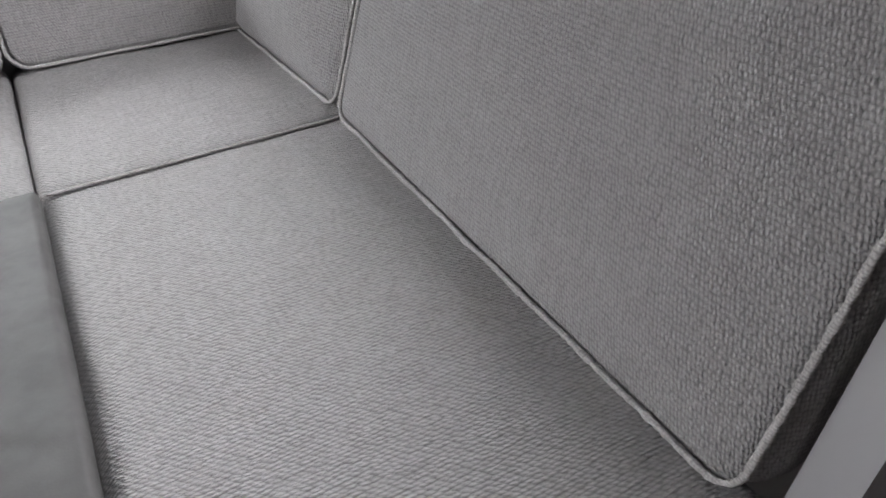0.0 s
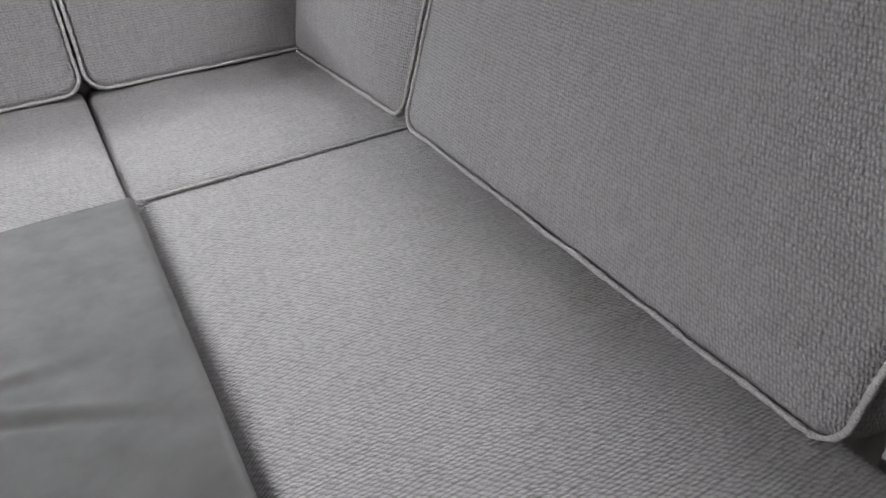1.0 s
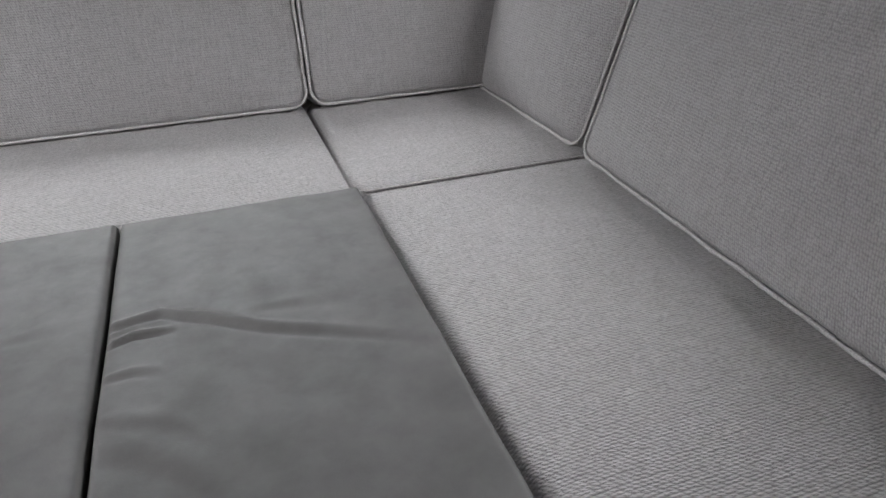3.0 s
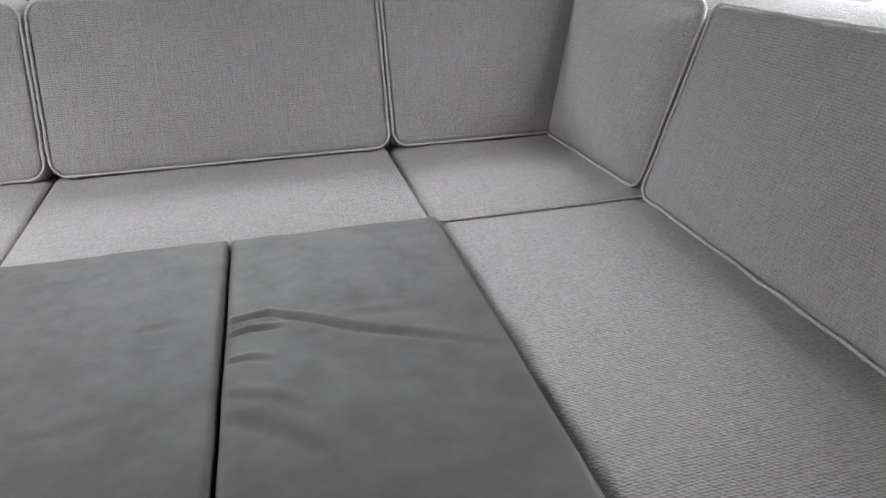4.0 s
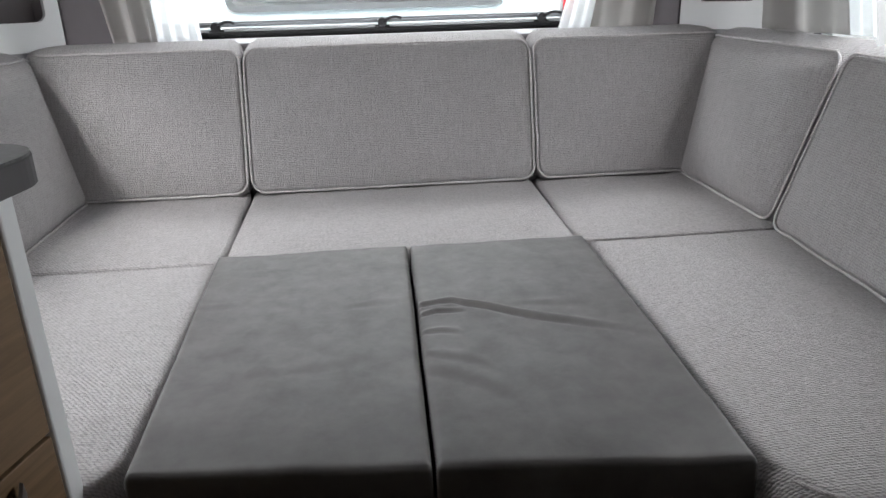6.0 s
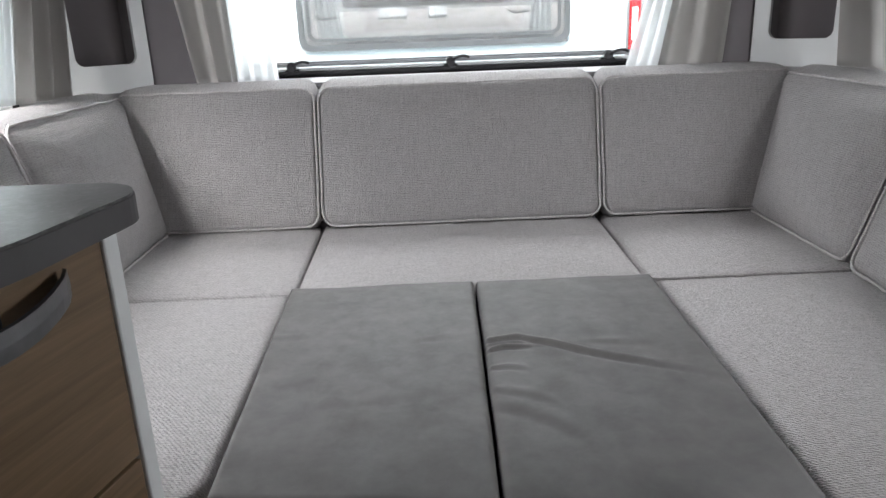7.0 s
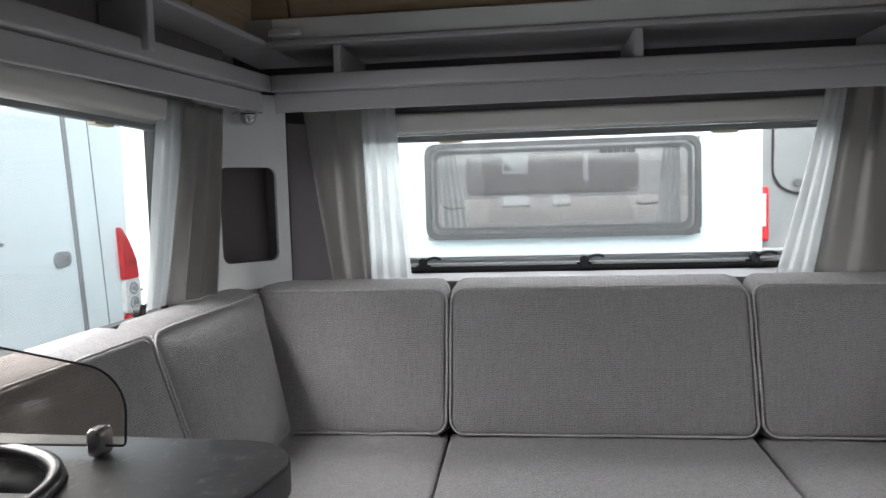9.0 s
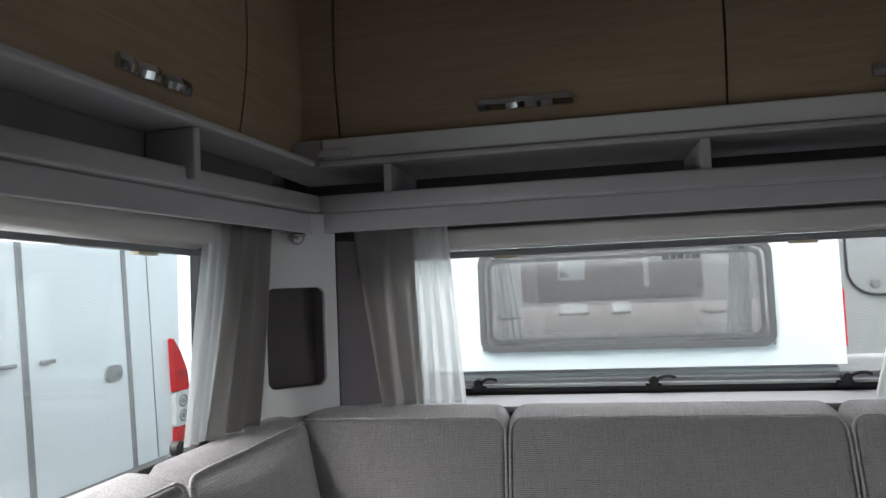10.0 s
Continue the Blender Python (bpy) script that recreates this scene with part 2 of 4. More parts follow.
def new_box(lo, hi, bevel=0.0, m=None):
    return box(bmesh.new(), lo, hi, bevel, m)


def rounded(corners, radius, n=6):
    """Outline of a convex polygon (counter-clockwise) with rounded corners; one radius or one for each corner."""
    pts, k = [], len(corners)
    radii = radius if isinstance(radius, (list, tuple)) else [radius] * k
    for i in range(k):
        p, a, b = Vector(corners[i]), Vector(corners[i - 1]), Vector(corners[(i + 1) % k])
        u, w = (a - p).normalized(), (b - p).normalized()
        half = u.angle(w) / 2
        r = max(radii[i], 1e-4)
        reach = r / math.tan(half)
        centre = p + (u + w).normalized() * (r / math.sin(half))
        s, e = p + u * reach - centre, p + w * reach - centre
        for j in range(n + 1):
            f = j / n
            d = (s * (1 - f) + e * f).normalized() * r
            pts.append(centre + d)
    return pts


def dense(pts, step):
    out = []
    for i, p in enumerate(pts):
        q = pts[(i + 1) % len(pts)]
        c = max(1, int((q - p).length / step))
        out += [p.lerp(q, j / c) for j in range(c)]
    return out


def tube(bm, pts, r, closed=False, sides=8, nubs=0.0):
    rings, k, plain = [], len(pts), r
    for i, p in enumerate(pts):
        r = plain * (1 + nubs * noise.noise(p * 210))
        a = pts[i - 1] if (closed or i) else p
        b = pts[(i + 1) % k] if (closed or i < k - 1) else p
        t = (b - a).normalized()
        ref = Vector((0, 0, 1)) if abs(t.z) < 0.9 else Vector((1, 0, 0))
        x = t.cross(ref).normalized()
        y = t.cross(x)
        rings.append([bm.verts.new(p + (x * math.cos(q) + y * math.sin(q)) * r) for q in [2 * math.pi * s / sides for s in range(sides)]])
    for i in range(k if closed else k - 1):
        ra, rb = rings[i], rings[(i + 1) % k]
        if closed and i == k - 1:
            o = min(range(sides), key=lambda s: (rb[s].co - ra[0].co).length)
            rb = rb[o:] + rb[:o]
        for s in range(sides):
            bm.faces.new((ra[s], ra[(s + 1) % sides], rb[(s + 1) % sides], rb[s]))
    if not closed:
        bm.faces.new(rings[0])
        bm.faces.new(rings[-1][::-1])
    return bm


def prism(bm, outline, z0, z1, bevel=0.0, m=None):
    lo = [bm.verts.new((p[0], p[1], z0)) for p in outline]
    hi = [bm.verts.new((p[0], p[1], z1)) for p in outline]
    k = len(outline)
    top = bm.faces.new(hi)
    bot = bm.faces.new(lo[::-1])
    for i in range(k):
        bm.faces.new((lo[i], lo[(i + 1) % k], hi[(i + 1) % k], hi[i]))
    if bevel:
        bmesh.ops.bevel(bm, geom=list(top.edges) + list(bot.edges), offset=bevel, segments=3, affect="EDGES", profile=0.5)
    if m:
        for v in bm.verts:
            v.co = m @ v.co
    return bm


def ring_plate(bm, outer, inner, z0, z1, m=None):
    """A plate with a hole; outer and inner hold equally many points."""
    k = len(outer)
    vs = [[bm.verts.new((p[0], p[1], z)) for p in o] for o, z in ((outer, z0), (inner, z0), (inner, z1), (outer, z1))]
    for i in range(k):
        j = (i + 1) % k
        for a, b in ((0, 1), (1, 2), (2, 3), (3, 0)):
            bm.faces.new((vs[a][i], vs[a][j], vs[b][j], vs[b][i]))
    if m:
        for v in bm.verts:
            v.co = m @ v.co
    return bm


def frame_outline(x0, x1, y0, y1, r, n=6):
    return rounded([(x0, y0, 0), (x1, y0, 0), (x1, y1, 0), (x0, y1, 0)], r, n)


def cushion(name, corners, radius, thick, edge, puff, m, label, group, pipe=None, seed=0, lump=0.0025, pipe_r=0.0038, rake=0.0, pipe_turn=0.785):
    """An upholstered pad. corners: outline of its front in its own plane, counter-clockwise; thick: depth behind it;
    edge: radius of the front edge; pipe: corners between which welt piping runs (None: no piping)."""
    outline = dense(rounded([Vector((*c, 0)) for c in corners], radius, 7), 0.03)
    k = len(outline)
    centre = sum(outline, Vector()) / k
    normal = []
    for i in range(k):
        t = outline[(i + 1) % k] - outline[i - 1]
        normal.append(Vector((t.y, -t.x, 0)).normalized())
    inner = [outline[i] - normal[i] * edge for i in range(k)]
    bm = bmesh.new()
    layer = bm.loops.layers.uv.new("weave")
    rows, flat = [], {}

    def add(points):
        row = []
        for p, uv in points:
            v = bm.verts.new(p)
            if v.co.z < 0:
                v.co.y -= rake * v.co.z * max(0, v.co.y) / RISE
            flat[v] = uv
            row.append(v)
        rows.append(row)

    for s in (0.08, 0.2, 0.33, 0.46, 0.58, 0.69, 0.78, 0.86, 0.92, 0.965, 1.0):
        ring = []
        for p in inner:
            q = centre.lerp(p, s)
            h = puff * (1 - s ** 3.2)
            h += lump * noise.noise(Vector((q.x * 7 + seed, q.y * 7, seed * 3.1))) * (1 - s ** 8) * 2
            h += 0.4 * lump * noise.noise(Vector((q.x * 22 + seed, q.y * 22, seed * 1.7)))
            ring.append(((q.x, q.y, h), (q.x, q.y)))
        add(ring)
    for a in (0.35, 0.75, 1.15, math.pi / 2):
        dip = (0.003 if pipe is not None else 0.0) * math.sin(2 * a)
        off, z = edge * math.sin(a) - dip, -edge * (1 - math.cos(a)) - dip
        add([((inner[i] + normal[i] * off + Vector((0, 0, z))), tuple((inner[i] + normal[i] * edge * a)[:2])) for i in range(k)])
    depth = thick - 2 * edge
    for f in (0.15, 0.35, 0.6, 0.85, 1.0):
        bulge = 0.006 * math.sin(math.pi * f)
        add([((outline[i] + normal[i] * (bulge + 0.3 * lump * noise.noise(outline[i] * 9 + Vector((seed, 0, f * 3)))) + Vector((0, 0, -edge - depth * f))),
              tuple((outline[i] + normal[i] * (edge * 0.57 + depth * f))[:2])) for i in range(k)])
    add([(inner[i] + Vector((0, 0, -thick)), tuple(inner[i][:2])) for i in range(k)])
    for a, b in zip(rows, rows[1:]):
        for i in range(k):
            bm.faces.new((a[i], a[(i + 1) % k], b[(i + 1) % k], b[i]))
    bm.faces.new(rows[0])
    bm.faces.new(rows[-1][::-1])
    for f in bm.faces:
        for l in f.loops:
            l[layer].uv = flat[l.vert]
    root = thing(name, m.translation, label, "cushion", group)
    body = part("cover", bm, SEAT_FABRIC_LIT if name == "seat_cushion" else BACK_FABRIC_SHADED, None, "", True)
    body.matrix_world = m
    body.parent = root
    body.matrix_parent_inverse = root.matrix_world.inverted()
    if pipe is not None:
        path = []
        for i in range(k):
            q = inner[i] + normal[i] * ((edge + pipe_r * 0.7) * math.sin(pipe_turn)) + Vector((0, 0, -edge + (edge + pipe_r * 0.7) * math.cos(pipe_turn)))
            wob = 0.0022 * noise.noise(Vector((q.x * 14, q.y * 14, seed + 5)))
            path.append(q + normal[i] * wob + Vector((0, 0, wob * 0.5)))
        a, b = pipe
        if a == b:
            run, closed = path, True
        else:
            near = [min(range(k), key=lambda i: (outline[i] - Vector((*corners[c], 0))).length) for c in (a, b)]
            run = path[near[0]:near[1] + 1] if near[0] < near[1] else path[near[0]:] + path[:near[1] + 1]
            closed = False
        fine = dense(run, 0.0045) if closed else dense(run, 0.0045)[:-max(1, int((run[0] - run[-1]).length / 0.0045))]
        bm = tube(bmesh.new(), fine, pipe_r, closed, 7, 0.6)
        layer = bm.loops.layers.uv.new("weave")
        for f in bm.faces:
            for l in f.loops:
                l[layer].uv = (l.vert.co.x + l.vert.co.z, l.vert.co.y)
        w = part("piping", bm, PIPING, None, "raised welt piping", True)
        w.matrix_world = m
        w.parent = root
        w.matrix_parent_inverse = root.matrix_world.inverted()
    return root


def basis(x, y, z, at):
    m = Matrix.Identity(4)
    for i, c in enumerate((x, y, z)):
        m.col[i][:3] = Vector(c).normalized()
    m.translation = at
    return m


# ---- the lounge: setting ----
SEAT = 0.46
WALLX = 1.26
CEIL = 2.2
BACKY = -4.6


def wall_with_hole(name, u0, u1, v0, v1, holes, thick, m, mat, label):
    """Upright slab in its own u, v plane with rectangular holes, made of strips round them. holes: u0, u1, v0, v1 in order of u."""
    bm = bmesh.new()
    at = u0
    for a, b, c, d in holes:
        box(bm, (at, v0, 0), (a, v1, thick), 0, m)
        box(bm, (a, v0, 0), (b, c, thick), 0, m)
        box(bm, (a, d, 0), (b, v1, thick), 0, m)
        at = b
    box(bm, (at, v0, 0), (u1, v1, thick), 0, m)
    bmesh.ops.remove_doubles(bm, verts=bm.verts[:], dist=1e-5)
    return tagged(part(name, bm, mat), label, "wall", "", "structure")


floor_ob = part("floor", new_box((-WALLX, BACKY, -0.04), (WALLX, 0.6, 0)), FLOOR)
tagged(floor_ob, "wood-look vinyl floor of the caravan", "floor", "", "structure")
ceil_bm = new_box((-WALLX - 0.04, BACKY, CEIL), (WALLX + 0.04, 0.62, CEIL + 0.04))
tagged(part("ceiling", ceil_bm, LINING), "pale plain caravan ceiling", "ceiling", "", "structure")

# side walls: u runs along -y (right) or +y (left), v is up
RIGHT = basis((0, -1, 0), (0, 0, 1), (-1, 0, 0), (WALLX + 0.04, 0, 0))
LEFT = basis((0, 1, 0), (0, 0, 1), (1, 0, 0), (-WALLX - 0.04, 0, 0))
wall_with_hole("wall_right", -0.62, -BACKY, 0, CEIL, [(0.15, 1.38, 0.865, 1.47)], 0.04, RIGHT, LINING, "pale lined caravan side wall with a window")
wall_with_hole("wall_left", BACKY, 0.62, 0, CEIL, [(-1.38, -0.15, 0.865, 1.47)], 0.04, LEFT, LINING, "pale lined caravan side wall with a window")
# unseen wall, added in oak so that less light bounces onto the backrests
tagged(part("wall_back", new_box((-WALLX, BACKY - 0.04, 0), (WALLX, BACKY, CEIL)), OAK), "unseen plain oak veneer partition added at the far end to bounce less light", "wall", "", "structure")
# front wall leans back towards the top; u along x, v up the slope
SLOPE = Vector((0, -0.11, 0.60)).normalized()
FRONT = basis((1, 0, 0), SLOPE, Vector((1, 0, 0)).cross(SLOPE), (0, 0.575, 0.88))
wall_with_hole("wall_front", -WALLX - 0.04, WALLX + 0.04, -0.02, 1.25, [(-0.86, 0.86, 0.025, 0.62)], -0.04, FRONT, TAUPE, "dark taupe lined caravan end wall round the window")
# unseen skin, added to give the opposite pane something pale to reflect
wall_with_hole("outer_skin", -WALLX - 0.04, WALLX + 0.04, -0.9, 1.25, [(-0.86, 0.86, 0.025, 0.62)], -0.006, FRONT @ Matrix.Translation((0, 0, -0.046)), COACH, "unseen white outer skin of the caravan end, added for its pale reflection")
tagged(part("wall_front_lower", new_box((-WALLX, 0.565, 0), (WALLX, 0.60, 0.868)), LINING), "pale lower end wall below the window", "wall", "", "structure")
tagged(part("window_ledge", new_box((-WALLX + 0.01, 0.295, 0.885), (WALLX - 0.01, 0.548, 0.902), 0.004), SHELL), "pale ledge behind the backrests below the window", "ledge", "", "structure")


def window(name, m, u0, u1, v0, v1, label, latches, rail=True):
    """Hinged acrylic caravan window: frame, pane, lower rail with toggle catches."""
    root = thing(name, m @ Vector(((u0 + u1) / 2, v0, 0)), label, "window", "", "structure")
    part("window_frame", ring_plate(bmesh.new(), frame_outline(u0, u1, v0, v1, 0.03), frame_outline(u0 + 0.022, u1 - 0.022, v0 + 0.02, v1 - 0.022, 0.05), -0.028, 0.006, m), RUBBER, root, "black rubber frame")
    pane = part("pane", prism(bmesh.new(), frame_outline(u0 + 0.018, u1 - 0.018, v0 + 0.016, v1 - 0.018, 0.05), -0.02, -0.015, 0, m), GLASS, root, "clear acrylic pane")
    pane.visible_shadow = False
    if rail:
        part("lower_rail", new_box((u0 + 0.02, v0 + 0.004, -0.012), (u1 - 0.02, v0 + 0.020, 0.012), 0.003, m), RUBBER, root, "dark lower rail")
        part("stiffener", new_box((u0 + 0.02, v0 + 0.040, -0.014), (u1 - 0.02, v0 + 0.050, 0.002), 0.003, m), ALU, root, "grey stiffening rail")
        # white strip drawn in place of the thin line of daylight above the rail
        part("daylight_strip", new_box((u0 + 0.02, v0 + 0.0215, -0.013), (u1 - 0.02, v0 + 0.028, 0.004), 0.002, m), WHITE, root, "pale thin strip standing for the line of daylight over the rail")
    for u in latches:
        c = part("catch", new_box((u - 0.022, v0 + 0.012, 0.008), (u + 0.022, v0 + 0.026, 0.026), 0.004, m), RUBBER, root, "black toggle catch")
        part("catch_pivot", prism(bmesh.new(), [(u + 0.017 * math.cos(a), v0 + 0.042 + 0.019 * math.sin(a)) for a in [i * math.pi / 8 for i in range(16)]], 0.008, 0.03, 0.003, m), RUBBER, c)
        lever = [m @ Vector((u + 0.004 + 0.066 * f, v0 + 0.046 + 0.018 * math.sin(2.4 * f), 0.026 + 0.012 * f)) for f in (0, 0.2, 0.4, 0.6, 0.8, 1)]
        part("catch_lever", tube(bmesh.new(), lever, 0.0055), RUBBER, c, "", True)
    return root


window("window_front", FRONT, -0.86, 0.86, 0.025, 0.62, "wide end window with grey catches above the backrests", (-0.60, 0.0, 0.60))
SR = basis((0, -1, 0), (0, 0, 1), (-1, 0, 0), (WALLX, 0, 0))
SL = basis((0, 1, 0), (0, 0, 1), (1, 0, 0), (-WALLX, 0, 0))
window("window_right", SR, 0.15, 1.38, 0.865, 1.47, "side window behind the bench backrest", (0.60, 1.2), False)
window("window_left", SL, -1.38, -0.15, 0.865, 1.47, "side window behind the bench backrest", (-1.2, -0.33), False)


def blind(name, m, u0, u1, v0, v1, out, label):
    root = thing(name, m @ Vector(((u0 + u1) / 2, v0, out)), label, "blind")
    bm = bmesh.new()
    prof = rounded([Vector((0.0, v0 + 0.018, 0)), Vector((0.055, v0 + 0.03, 0)), Vector((0.06, v1, 0)), Vector((0, v1, 0))], [0.002, 0.02, 0.012, 0.002], 5)
    turn = m @ basis((0, 0, 1), (0, 1, 0), (-1, 0, 0), (0, 0, out))
    prism(bm, [(p.x, p.y) for p in prof], -u1, -u0, 0, turn)
    part("cassette", bm, BLIND, root, "cream cassette")
    part("bottom_bar", new_box((u0 + 0.01, v0, out + 0.012), (u1 - 0.01, v0 + 0.016, out + 0.034), 0.003, m), ALU, root, "grey bottom bar")
    for f in (0.22, 0.78):
        u = u0 + (u1 - u0) * f
        part("pull_tab", new_box((u - 0.04, v0 - 0.008, out + 0.014), (u + 0.04, v0 - 0.001, out + 0.036), 0.002, m), TAB, root, "cream pull tab")
    return root


blind("roller_blind", FRONT, -0.84, 0.84, 0.525, 0.625, 0.012, "cream roller blind rolled up above the end window")
blind("roller_blind", SL, -1.40, -0.20, 1.395, 1.49, 0.004, "cream roller blind rolled up above the side window")
blind("roller_blind", SR, 0.20, 1.40, 1.395, 1.49, 0.004, "cream roller blind rolled up above the side window")


# ---- curtains ----
def curtain(name, top, bottom, folds, depth, mat, label, seed, z0=0.905, z1=1.52):
    """Hanging cloth between two plan lines ((ax, ay), (bx, by)) at its top and bottom."""
    bm = bmesh.new()
    nu, nv = folds * 12, 26
    (ta, tb), (ba, bb) = [(Vector(p), Vector(q)) for p, q in (top, bottom)]
    across = (tb - ta).normalized()
    out = Vector((across.y, -across.x))
    grid = []
    for j in range(nv + 1):
        f = j / nv
        row = []
        ease = f ** 1.15
        for i in range(nu + 1):
            g = i / nu
            p = ta.lerp(tb, g).lerp(ba.lerp(bb, g), ease)
            ph = g * folds * 2 * math.pi + seed + 0.8 * noise.noise(Vector((g * 3, f * 1.2, seed)))
            amp = depth * (0.35 + 0.65 * min(1, f * 2.2)) * (0.7 + 0.6 * noise.noise(Vector((g * 4, seed, f))))
            p = p + out * (amp * math.sin(ph)) + across * (amp * 0.12 * math.sin(2 * ph + 0.6))
            row.append(bm.verts.new((p.x, p.y, z1 + (z0 - z1) * f)))
        grid.append(row)
    for j in range(nv):
        for i in range(nu):
            bm.faces.new((grid[j][i], grid[j][i + 1], grid[j + 1][i + 1], grid[j + 1][i]))
    bmesh.ops.solidify(bm, geom=bm.faces[:], thickness=0.0012)
    return tagged(part(name, bm, mat, None, "", True), label, "curtain", "curtains")


curtain("curtain", ((-0.975, 0.325), (-0.77, 0.335)), ((-0.89, 0.325), (-0.755, 0.335)), 2, 0.027, CURTAIN, "beige-grey curtain gathered beside the end window", 0.4)
curtain("sheer_curtain", ((-0.785, 0.36), (-0.655, 0.36)), ((-0.78, 0.36), (-0.612, 0.36)), 4, 0.011, SHEER, "white sheer curtain drawn aside at the end window", 1.1)
curtain("curtain", ((0.82, 0.335), (0.985, 0.325)), ((0.72, 0.335), (0.945, 0.325)), 2, 0.027, CURTAIN, "beige-grey curtain gathered beside the end window", 2.3)
curtain("sheer_curtain", ((0.765, 0.36), (0.84, 0.36)), ((0.612, 0.36), (0.74, 0.36)), 3, 0.011, SHEER, "white sheer curtain drawn aside at the end window", 3.0)
curtain("curtain", ((-1.185, -0.113), (-1.165, 0.115)), ((-1.175, -0.285), (-1.16, -0.03)), 3, 0.024, CURTAIN, "beige-grey curtain gathered beside the side window", 4.2, 0.915, 1.49)
curtain("sheer_curtain", ((-1.21, -0.225), (-1.20, -0.09)), ((-1.20, -0.36), (-1.195, -0.26)), 3, 0.010, SHEER, "white sheer curtain drawn aside at the side window", 5.3, 0.915, 1.49)
curtain("curtain", ((1.165, 0.085), (1.185, -0.25)), ((1.16, -0.02), (1.175, -0.42)), 2, 0.027, CURTAIN, "beige-grey curtain gathered beside the side window", 6.1, 0.915, 1.49)
curtain("sheer_curtain", ((1.20, -0.2), (1.21, -0.33)), ((1.195, -0.36), (1.20, -0.50)), 3, 0.010, SHEER, "white sheer curtain drawn aside at the side window", 7.7, 0.915, 1.49)


# ---- corner shelves with an open niche ----
def corner_shelf(side):
    a, b = Vector((side * 1.015, 0.255, 0)), Vector((side * 1.235, 0.035, 0))
    lo, hi = (b, a) if side < 0 else (a, b)
    u = (hi - lo).normalized()
    m = basis(u, (0, 0, 1), u.cross(Vector((0, 0, 1))), (lo.x, lo.y, 0))
    w = (hi - lo).length
    root = thing("corner_shelf", (lo + hi) / 2 + Vector((0, 0, 0.915)), "white corner shelf unit with an open rounded niche", "shelf unit", "corner shelves")
    n0, n1 = (0.072, w - 0.043) if side < 0 else (0.052, w - 0.06)
    part("front_panel", ring_plate(bmesh.new(), frame_outline(0, w, 0.902, 1.545, 0.025), frame_outline(n0, n1, 0.99, 1.305, 0.028), -0.018, 0, m), WHITE, root, "white front panel")
    for piece, a0, a1 in (("niche_back", (n0 - 0.012, 0.978, -0.10), (n1 + 0.012, 1.317, -0.091)), ("niche_side", (n0 - 0.012, 0.978, -0.09), (n0 - 0.002, 1.317, -0.019)),
                          ("niche_side", (n1 + 0.002, 0.978, -0.09), (n1 + 0.012, 1.317, -0.019)), ("niche_floor", (n0 - 0.001, 0.978, -0.09), (n1 + 0.001, 0.988, -0.019)),
                          ("niche_top", (n0 - 0.001, 1.307, -0.09), (n1 + 0.001, 1.317, -0.019))):
        part(piece, new_box(a0, a1, 0, m), TAUPE, root, "dark taupe lining")
    spot = thing("reading_light", m @ Vector((w * 0.52, 1.492, 0.03)), "small chrome reading light under a bracket", "lamp", "reading lights")
    c = m @ Vector((w * 0.52, 1.462, 0.040))
    part("bracket", new_box((w * 0.52 - 0.04, 1.474, 0.001), (w * 0.52 + 0.04, 1.480, 0.068), 0.003, m), CHROME, spot, "flat chrome bracket")
    bm = bmesh.new()
    bmesh.ops.create_uvsphere(bm, u_segments=20, v_segments=12, radius=0.025, matrix=Matrix.Translation(c))
    part("chrome_ball", bm, CHROME, spot, "chrome ball", True)
    part("ring", tube(bmesh.new(), [c + Vector((0.026 * math.cos(i * math.pi / 10), 0.026 * math.sin(i * math.pi / 10), 0.006)) for i in range(20)], 0.004, True), CHROME, spot, "", True)


corner_shelf(-1)
corner_shelf(1)
for sd in (-1, 1):
    # panel added before the end wall, slanted so the dim corner catches more light
    ca, cb = Vector((sd * 1.017, 0.275, 0)), Vector((sd * 0.845, 0.455, 0))
    q0, q1 = (ca, cb) if sd < 0 else (cb, ca)
    cu = (q1 - q0).normalized()
    cm = basis(cu, (0, 0, 1), cu.cross(Vector((0, 0, 1))), q0)
    tagged(part("corner_slant_panel", new_box((0, 0.904, -0.012), ((q1 - q0).length, 1.456, 0), 0.002, cm), TAUPE), "dark taupe panel added beside the end window, slanted to catch more light", "wall", "", "structure")
for sd in (-1, 1):
    tri = [(1.0, 0.293), (1.018, 0.262), (1.238, 0.042), (1.256, 0.042), (1.256, 0.293)]
    tagged(part("ledge_corner", prism(bmesh.new(), [(sd * a, b) for a, b in (tri if sd > 0 else tri[::-1])], 0.80, 0.9), SHELL), "pale ledge in the corner below the shelf unit", "ledge", "", "structure")
lamp_body = tagged(part("locker_lamp", prism(bmesh.new(), frame_outline(-0.945, -0.845, -0.075, -0.045, 0.014), 1.672, 1.69, 0.005), SHELL, None, "", True), "small grey rounded lamp under the corner lockers", "lamp")


